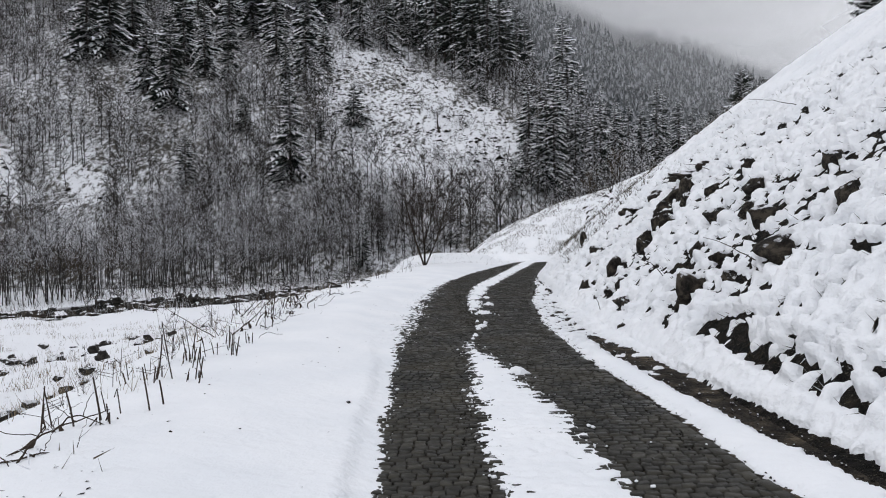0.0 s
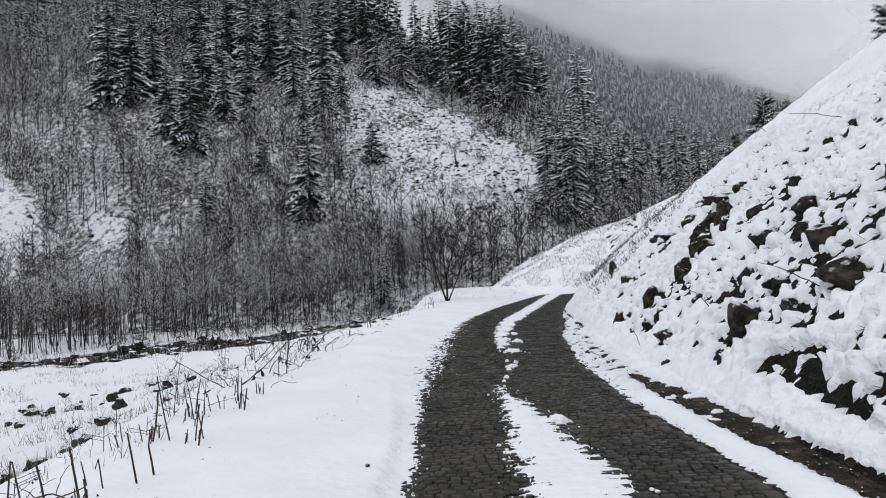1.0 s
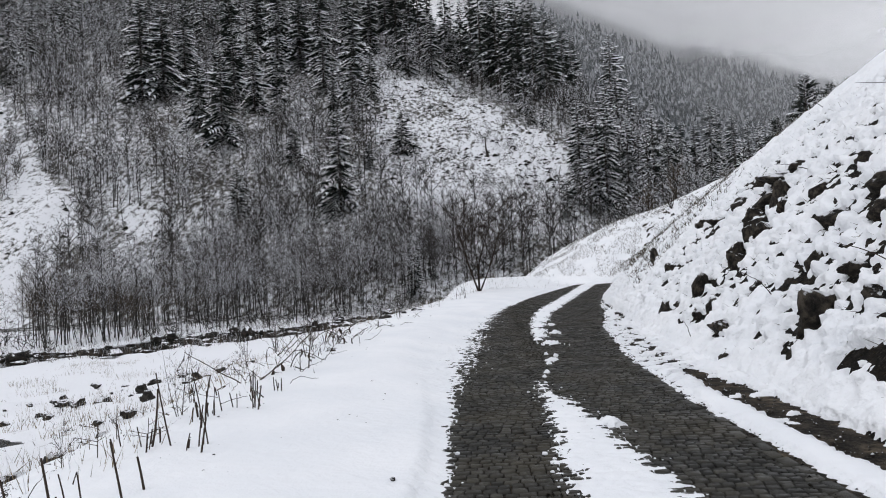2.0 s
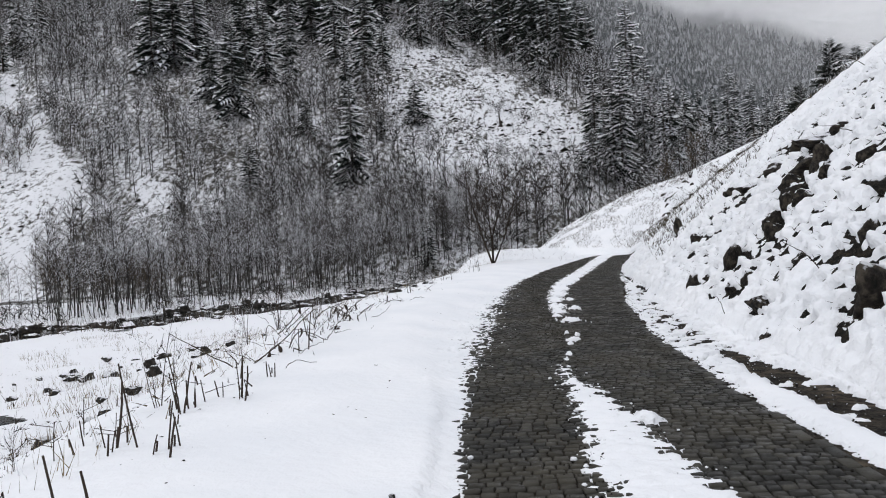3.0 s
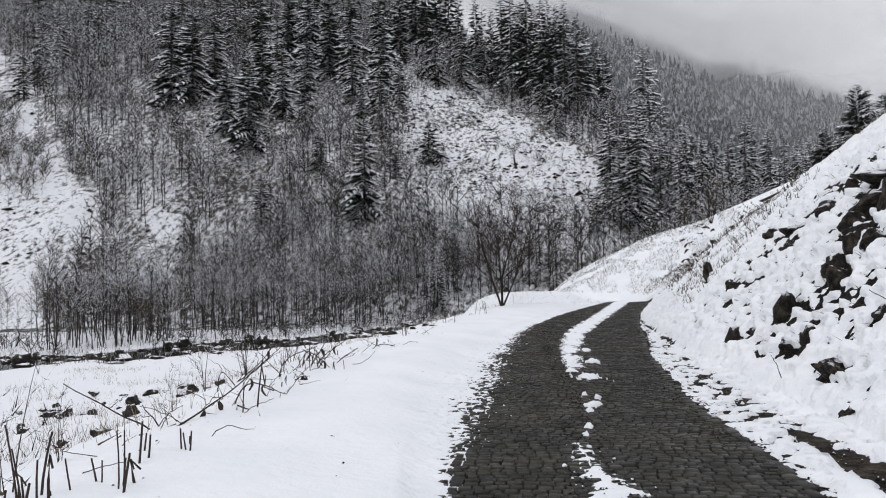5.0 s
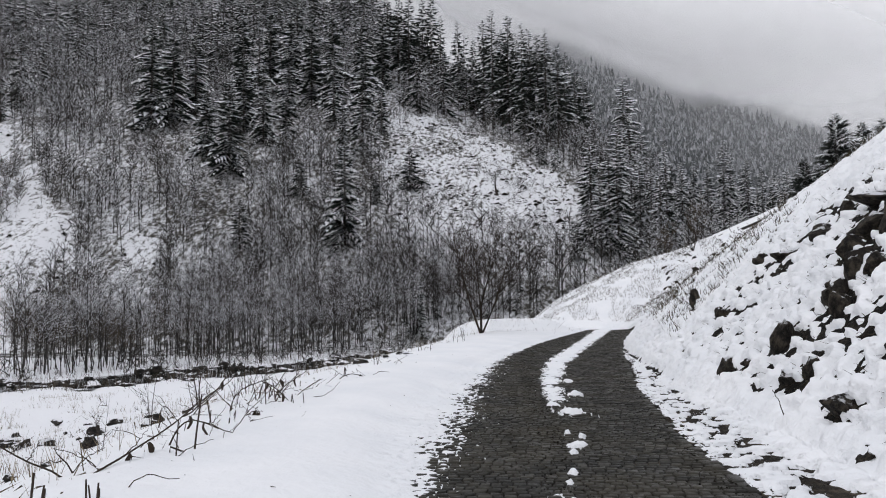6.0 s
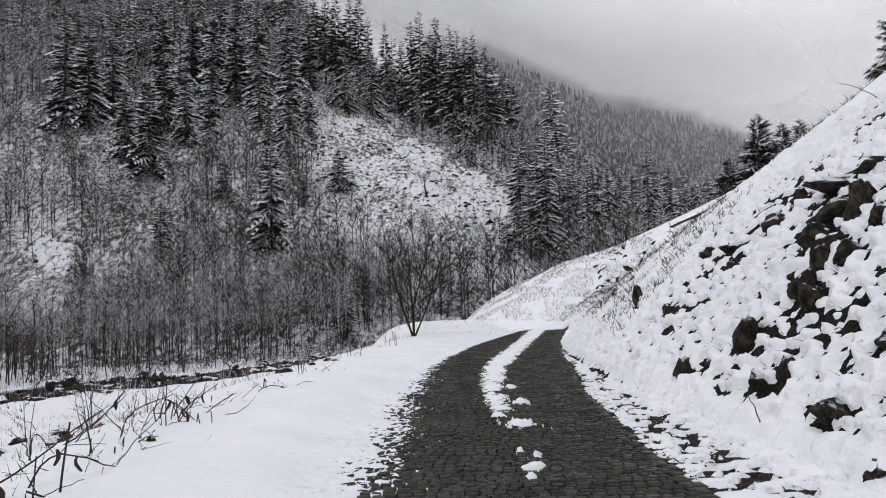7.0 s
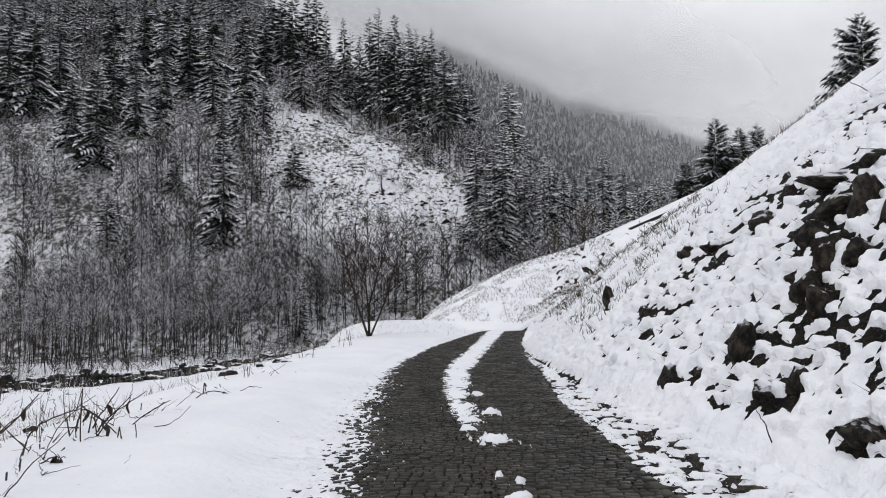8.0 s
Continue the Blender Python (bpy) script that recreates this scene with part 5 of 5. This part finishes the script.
def fallen_branch(points, r, side_twigs, leaves=0):
    """A dead branch across the verge through the given points."""
    root = new("dead_branch")
    p = np.asarray(points, float)
    root.location = p[0]
    p = p - p[0]
    v, f = arc_cane(p, r)
    mesh_object("stem", v, f, STALK, parent=root)
    for k in range(side_twigs):
        u = (0.25 + 0.7 * (k + rng.random()) / side_twigs) * (len(p) - 1)
        q = np.array([np.interp(u, np.arange(len(p)), p[:, c]) for c in range(3)])
        d = np.array([0.16 * rng.normal(), 0.16 * rng.normal(), 0.05 + 0.10 * abs(rng.normal())])
        v, f = arc_cane([q, q + d * 0.5 + rng.normal(size=3) * 0.015, q + d], r * 0.42)
        mesh_object("twig", v, f, STALK, parent=root)
    for _ in range(leaves):
        u = (0.3 + 0.6 * rng.random()) * (len(p) - 1)
        withered_leaf(root, [np.interp(u, np.arange(len(p)), p[:, c]) for c in range(3)])
    return tagged(root, "dead dark branch lying bent across the verge snow", "branch", "verge branches")


for points, r, k, leaves in [([(-3.12, 11.6, 0.06), (-3.0, 13.4, 0.29), (-2.91, 14.8, 0.6)], 0.0115, 8, 2), ([(-3.18, 12.6, 0.06), (-3.42, 12.4, 0.26), (-3.83, 12.0, 0.65)], 0.010, 2, 0), ([(-3.2, 12.6, 0.06), (-3.43, 12.6, 0.37)], 0.009, 1, 0),
                             ([(-2.95, 13.6, 0.10), (-2.8, 14.2, 0.15), (-2.46, 14.65, 0.13)], 0.009, 2, 0), ([(-3.29, 17.2, 0.03), (-3.22, 17.2, 0.46), (-2.92, 17.1, 0.27), (-2.69, 17.0, 0.10)], 0.011, 2, 1), ([(-3.08, 17.0, 0.0), (-2.98, 17.2, 0.32), (-2.69, 17.6, 0.54)], 0.011, 3, 2),
                             ([(-3.87, 15.4, 0.02), (-3.82, 15.4, 0.38), (-3.58, 15.3, 0.15)], 0.009, 1, 0), ([(-3.01, 17.6, 0.04), (-2.86, 18.2, 0.23), (-2.71, 18.6, 0.32)], 0.009, 2, 1), ([(-3.8, 15.2, 0.0), (-3.9, 16.0, 0.05), (-3.87, 17.0, 0.25), (-3.81, 17.6, 0.54)], 0.013, 4, 1),
                             ([(-3.01, 13.6, 0.05), (-2.87, 13.8, 0.46), (-2.54, 14.5, 0.12)], 0.010, 2, 2), ([(-2.95, 6.1, 0.08), (-2.7, 6.45, 0.26), (-2.35, 6.7, 0.36)], 0.010, 3, 1), ([(-3.0, 5.9, 0.10), (-2.6, 6.1, 0.2), (-2.3, 6.35, 0.11)], 0.009, 2, 0), ([(-2.7, 5.9, 0.08), (-2.62, 6.25, 0.34)], 0.010, 1, 0), ([(-2.9, 6.7, 0.05), (-2.75, 6.9, 0.3), (-2.5, 6.95, 0.18)], 0.009, 2, 1),
                             ([(-2.75, 22.4, 0.08), (-2.4, 22.9, 0.2), (-1.9, 23.0, 0.14)], 0.012, 3, 0), ([(-3.28, 17.44, -0.02), (-3.12, 17.41, 0.3), (-2.9, 17.38, 0.61)], 0.011, 2, 1), ([(-3.04, 16.88, -0.01), (-2.93, 16.87, 0.21), (-2.58, 16.82, 0.6)], 0.010, 2, 1),
                             ([(-3.03, 17.64, -0.01), (-2.8, 17.61, 0.23), (-2.5, 17.59, 0.42)], 0.009, 1, 0), ([(-3.25, 16.04, -0.02), (-3.24, 16.01, 0.31), (-3.07, 16.0, 0.47), (-2.69, 15.97, 0.6)], 0.011, 5, 0), ([(-2.97, 15.5, -0.01), (-2.9, 15.48, 0.19), (-2.76, 15.47, 0.26), (-2.66, 15.47, 0.25)], 0.009, 2, 2),
                             ([(-2.94, 15.07, -0.01), (-2.75, 15.04, 0.17), (-2.61, 15.04, 0.23)], 0.008, 3, 0), ([(-2.47, 15.36, 0.02), (-2.3, 15.35, 0.10), (-2.15, 15.34, 0.16)], 0.006, 2, 0), ([(-3.22, 16.49, -0.01), (-3.2, 16.48, 0.18)], 0.009, 0, 1), ([(-3.38, 17.65, 0.4), (-3.17, 17.66, 0.23), (-2.94, 17.67, 0.0)], 0.008, 2, 0),
                             ([(-4.0, 16.1, -0.25), (-3.75, 16.1, 0.15), (-3.25, 16.2, 0.6)], 0.010, 4, 0), ([(-4.15, 16.6, -0.3), (-3.95, 16.6, -0.02), (-3.6, 16.6, 0.1)], 0.012, 5, 1), ([(-3.8, 15.2, -0.15), (-3.72, 15.2, 0.13), (-3.6, 15.2, -0.05)], 0.008, 1, 0),
                             ([(-2.9, 19.6, 0.05), (-2.6, 20.2, 0.3), (-2.2, 20.4, 0.12)], 0.010, 2, 1)]:
    fallen_branch(points, r, k, leaves)


def bramble(x, y, runners, reach, tall):
    root = new("bramble")
    root.location = (x, y, float(rough_ground(np.array(x), np.array(y))))
    for _ in range(runners):
        a = rng.normal() * 0.7 + (0.6 if rng.random() < 0.6 else 3.6)
        d = np.array([math.cos(a), math.sin(a), 0]) * reach * (0.5 + 0.7 * rng.random())
        h = tall * (0.5 + 0.7 * rng.random())
        s = np.array([rng.normal() * 0.15, rng.normal() * 0.2, -0.03])
        v, f = arc_cane([s, s + d * 0.3 + rng.normal(size=3) * 0.03 + [0, 0, h * 0.35], s + d * 0.65 + rng.normal(size=3) * 0.04 + [0, 0, h * (0.6 + 0.3 * rng.random())], s + d + rng.normal(size=3) * 0.06 + [0, 0, h * (0.5 + 0.8 * rng.random())]], 0.0065)
        mesh_object("runner", v, f, STALK, parent=root)
    bag = Bag()
    n = 26
    roots = rng.normal(size=(n, 3)) * [reach * 0.4, reach * 0.4, 0.08] + [0, 0, tall * 0.4]
    blades(bag, roots, rng.normal(size=(n, 3)) * [0.09, 0.09, 0.09], np.full(n, 0.016), rng)
    v, f, _ = bag.arrays()
    tagged(mesh_object("fine_growth", v, f, RUSSET, parent=root, smooth=False), "thin reddish side twigs", kind="stuff")
    return tagged(root, "tangled bramble runners arching over the snow", "bramble", "verge brambles")


for x, y, k, reach, tall in [(-2.9, 11.9, 6, 1.2, 0.35), (-2.8, 13.0, 6, 1.2, 0.4), (-3.0, 14.3, 7, 1.3, 0.5), (-3.1, 16.0, 6, 1.2, 0.6), (-2.95, 17.4, 5, 1.3, 0.4), (-3.0, 18.8, 5, 1.2, 0.4), (-2.8, 21.0, 4, 1.2, 0.35), (-3.3, 10.6, 4, 1.3, 0.3),
                             (-2.45, 6.0, 7, 0.8, 0.26), (-2.7, 6.6, 7, 0.9, 0.3), (-2.2, 5.5, 5, 0.7, 0.2), (-2.7, 23.5, 4, 1.1, 0.35), (-2.2, 27.5, 4, 1.0, 0.35)]:
    bramble(x, y, max(2, k - 3), reach * 0.6, tall)
for x, y, h in [(-3.25, 10.5, 1.15), (-3.6, 11.6, 0.9), (-3.4, 16.7, 0.9), (-3.7, 13.8, 0.8), (-3.6, 8.9, 0.7), (-1.6, 36.5, 0.9), (-2.9, 25.6, 0.8), (-4.55, 18.3, 1.5), (-4.3, 17.6, 1.2), (-3.9, 18.6, 1.2), (-4.8, 17.2, 1.3)]:
    ob = tree_thing("sapling", bare_tree(rng, h, 0.45, 6, 26, stems=3, thick=0.008, blade=0.007, clear=0.2), [STALK, STALK], ("trunk", "crown"), "slender leafless sapling on the edge of the verge", "sapling", "verge saplings")
    ob.matrix_basis = pose(x, y, float(rough_ground(np.array(x), np.array(y))) - 0.03)


def umbel(x, y, h):
    """A dead umbel: stem, rays and seed heads."""
    root = new("dead_umbel")
    root.location = (x, y, float(rough_ground(np.array(x), np.array(y))) - 0.02)
    v, f = tube([(0, 0, 0), (0.01, 0, h * 0.6), (0.02, 0.01, h)], [0.005, 0.004, 0.003], 5)
    mesh_object("stem", v, f, STALK, parent=root)
    for k in range(5):
        a, z = rng.random() * 6.283, h * (0.55 + 0.45 * rng.random())
        d = np.array([math.cos(a), math.sin(a), 0.35]) * 0.16
        v, f = tube([(0.015, 0, z), np.array([0.015, 0, z]) + d], [0.003, 0.002], 4)
        ray = mesh_object("ray", v, f, STALK, parent=root)
        bag = Bag()
        for _ in range(14):
            c = np.array([0.015, 0, z]) + d + rng.normal(size=3) * [0.022, 0.022, 0.007]
            bag.add(c + rng.normal(size=(3, 3)) * 0.006, [(0, 1, 2)])
        v, f, _ = bag.arrays()
        tagged(mesh_object("seed_head", v, f, STALK, parent=ray, smooth=False), kind="stuff")
    return tagged(root, "dead umbel with dark seed heads in the snow", "plant", "dead umbels")


for x, y, h in [(-3.3, 8.9, 0.5), (-3.1, 9.4, 0.4), (-3.6, 9.8, 0.55), (-3.2, 7.3, 0.4)]:
    umbel(x, y, h)

# dark stones lying on the verge
for i, (x, y, s) in enumerate([(-1.59, 7.85, 0.085), (-2.31, 10.69, 0.08), (-2.30, 10.01, 0.10), (-1.67, 16.62, 0.09), (-1.78, 5.9, 0.07), (-1.95, 6.05, 0.05), (-2.63, 15.9, 0.16), (-0.66, 7.95, 0.05), (-2.2, 18.1, 0.08), (-1.2, 12.6, 0.05), (-2.0, 12.8, 0.06), (-2.45, 13.1, 0.07), (-3.1, 23.7, 0.4), (-2.5, 26.5, 0.42), (-2.75, 25.2, 0.3), (-2.1, 28.8, 0.35), (-1.7, 32.0, 0.35)]):
    rock("pebble", i % 6, x, y, 0.125, s * 1.3, s, s * 0.9, 40 * i, 0, "small dark stone lying on the verge snow", "verge stones")

# ---- grasses ----
def grass(name, x, y, tall, width, mat, label, lean=0.3, lift=0.0):
    n = len(x)
    roots = np.stack([x, y, rough_ground(x, y) - 0.02 + lift], -1)
    ways = np.stack([rng.normal(size=n) * lean, rng.normal(size=n) * lean, np.ones(n)], -1) * (tall * (0.4 + 0.8 * rng.random(n)))[:, None]
    bag = Bag()
    blades(bag, roots, ways, np.full(n, 1.0) * width, rng)
    v, f, m = bag.arrays()
    return tagged(mesh_object(name, v, f, mat, smooth=False), label, "grass", kind="stuff")


n = 30000
y = rng.uniform(8, 62, n)
x = verge(y) - 0.4 - 34 * rng.random(n) ** 1.35
ok = (fbm(x * 0.28, y * 0.28, 71, 3) + 0.25 * np.exp(-(verge(y) - x) / 2.5) > 0.18) & (y < river(x) - 5)
grass("meadow_grass", x[ok], y[ok], 0.42, 0.018, STRAW, "pale dry grass stems standing through the meadow snow")
n = 1500
x, y = -0.3 + 1.3 * rng.normal(size=n), 43.0 + 1.2 * rng.normal(size=n)
grass("knoll_grass", x, y, 0.32, 0.018, RUSSET, "tall pale grass on the snowy knoll beside the bend", 0.5)
n = 2600
x = rng.uniform(-60, -16, n)
y = river(x) + rng.choice([-9, 9], n) + rng.normal(size=n) * 1.3
grass("stream_reeds", x, y, 1.3, 0.03, RUSSET, "thin brown reeds along the stream edge")
n = 16000
y = 6 + 44 * rng.random(n) ** 1.3
x = road_r(y) + 0.9 + 5 * rng.random(n)
d = snow_depth(x, y)
ok = (d < 0.03) & (bank(x, y) > 0.15)
x, y = x[ok], y[ok]
n = len(x)
roots = np.stack([x, y, bank(x, y) + 0.02], -1)
ways = np.stack([-0.5 - 0.4 * rng.random(n), rng.normal(size=n) * 0.35, -0.05 + 0.55 * rng.normal(size=n)], -1) * (0.07 + 0.09 * rng.random(n))[:, None]
bag = Bag()
blades(bag, roots, ways, np.full(n, 0.009), rng)
v, f, m = bag.arrays()
tagged(mesh_object("tussock_grass", v, f, HANGING, smooth=False), "limp brown grass hanging out from under bank snow", "grass", kind="stuff")
n = 60000
y = rng.uniform(24, 62, n)
x = road_r(np.minimum(y, 46)) - 5 * sstep(46, 54, y) + 0.8 + 12 * rng.random(n)
ok = (fbm(x * 0.6, y * 0.45, 73, 3) + 0.5 * vnoise(x * 2.5, y * 2, 74) > -0.16) & (bank(x, y) > 0.15)
grass("bank_grass", x[ok], y[ok], 0.18, 0.022, HANGING, "sparse dry grass on the far part of the bank", 0.5, np.maximum(snow_depth(x[ok], y[ok]), 0))
for i, (x, y, z, dx, dy, dz) in enumerate([(4.2, 10.6, 1.35, -0.55, 0.35, 0.25), (3.9, 13.6, 0.95, -0.5, -0.1, 0.35), (3.2, 15.4, 0.15, -0.12, 0.1, 0.32), (6.9, 15.4, 4.1, -0.8, 0.3, 0.12), (7.6, 20.6, 4.75, -0.5, 0.3, 0.3), (5.9, 17.3, 3.05, -0.5, 0.2, 0.1)]):
    v, f = arc_cane([(0, 0, -0.05), (dx * 0.5, dy * 0.5, dz * 0.6), (dx, dy, dz)], 0.008)
    ob = mesh_object("fallen_twig", v, f, STALK)
    ob.location = (x, y, z)
    tagged(ob, "bare twig sticking out of the bank snow", "twig", "bank twigs")

# dark tufts in the meadow
n = 17000
y = rng.uniform(8, 60, n)
x = verge(y) - 0.5 - 32 * rng.random(n) ** 1.2
f1, _ = cells(x * 0.55, y * 0.55, 75)
ok = (f1 < 0.15) & (y < river(x) - 5)
grass("meadow_tufts", x[ok], y[ok], 0.2, 0.03, HANGING, "dark withered tufts poking through meadow snow", 0.9)

# ---- loose grit along the gutter ----
n = 900
y = 5.5 + 16 * rng.random(n) ** 1.4
x = road_r(y) + 0.1 + np.abs(rng.normal(size=n)) * 0.35
grit = np.stack([rng.integers(0, 4, n), x, y, 0 * x + 0.012, rng.random(n) * 6.28, 0.015 + 0.04 * rng.random(n) ** 2], -1)
scatter("gutter_grit", lump, grit, [ROCK], "wet gravel and grit in the bare gutter", "gravel")
n = 4500
y = 5 + 24 * rng.random(n)
x = np.where(rng.random(n) < 0.6, 0.62 + 0.13 * rng.normal(size=n), road_r(y) - 0.15 + 0.12 * rng.normal(size=n))
grit = np.stack([rng.integers(0, 4, n), x, y, 0 * x + 0.022, rng.random(n) * 6.28, 0.008 + 0.022 * rng.random(n) ** 2], -1)
scatter("road_grit", lump, grit, [EARTH], "dark grit strewn between the wheel tracks", "gravel")

# bits of bark and leaf blown over the verge
n = 90
y = 5 + 22 * rng.random(n) ** 1.3
x = verge(y) + 2.0 * rng.random(n) ** 1.8 - 0.2
bits = np.stack([rng.integers(0, 4, n), x, y, snow_depth(x, y) + 0.004, rng.random(n) * 6.28, 0.008 + 0.03 * rng.random(n) ** 3], -1)
scatter("verge_litter", [(v * [1.6, 0.8, 0.5], f, m) for v, f, m in lump], bits, [EARTH], "dark bits of bark and leaf on the verge snow", "litter")

# crumbs of snow along the wheel tracks
clod = []
for k in range(4):
    bm = bmesh.new()
    bmesh.ops.create_icosphere(bm, subdivisions=2, radius=0.6)
    bm.verts.ensure_lookup_table()
    for q in bm.verts:
        q.co *= 1 + 0.45 * noise.noise(q.co * 2.2 + Vector((k * 5, 0, 3)))
        q.co.z *= 0.6
    clod.append((np.array([tuple(q.co) for q in bm.verts]), np.array([[q.index for q in f.verts] for f in bm.faces]), np.zeros(len(bm.faces), int)))
    bm.free()
n = 130
y = 5.2 + 13 * rng.random(n) ** 1.5
a, b = median_edges(y)
pick = rng.random(n)
x = np.where(pick < 0.35, a - 0.03 + 0.06 * rng.normal(size=n), np.where(pick < 0.6, b + 0.1 * np.abs(rng.normal(size=n)), np.where(pick < 0.75, road_l(y) + 0.05 * rng.normal(size=n), road_r(y) + 0.35 + 0.4 * rng.normal(size=n))))
x = np.where(y > 12.5, road_r(y) + 0.2 * np.abs(rng.normal(size=n)), x)
bits = np.stack([rng.integers(0, 4, n), x, y, 0 * x + 0.03, rng.random(n) * 6.28, 0.012 + 0.03 * rng.random(n) ** 3], -1)
scatter("snow_crumbs", clod, bits, [SNOW], "crumbs of snow thrown along the wheel tracks", "snow", True)

# ---- single setts of the road, nearest stretch ----
shapes = []
for k in range(10):
    v, f = sett_corners(0.1, 0.1, rng)
    ob = mesh_object("sett", v, f, SETT, smooth=False, parent=road)
    shapes.append(ob)
for i, s in enumerate(sorted(near_set)):
    if i < 10:
        ob = shapes[i]
    else:
        ob = new("sett", shapes[i % 10].data)
        ob.parent = road
    ob.matrix_basis = pose(s[0], s[1], s[2] + 0.006 * (rng.random() - 0.5), 3 * rng.normal(), 3 * rng.normal(), math.degrees(s[5]) + 180 * (i % 2)) @ Matrix.Diagonal((s[3] / 0.1, s[4] / 0.1, 1, 1))
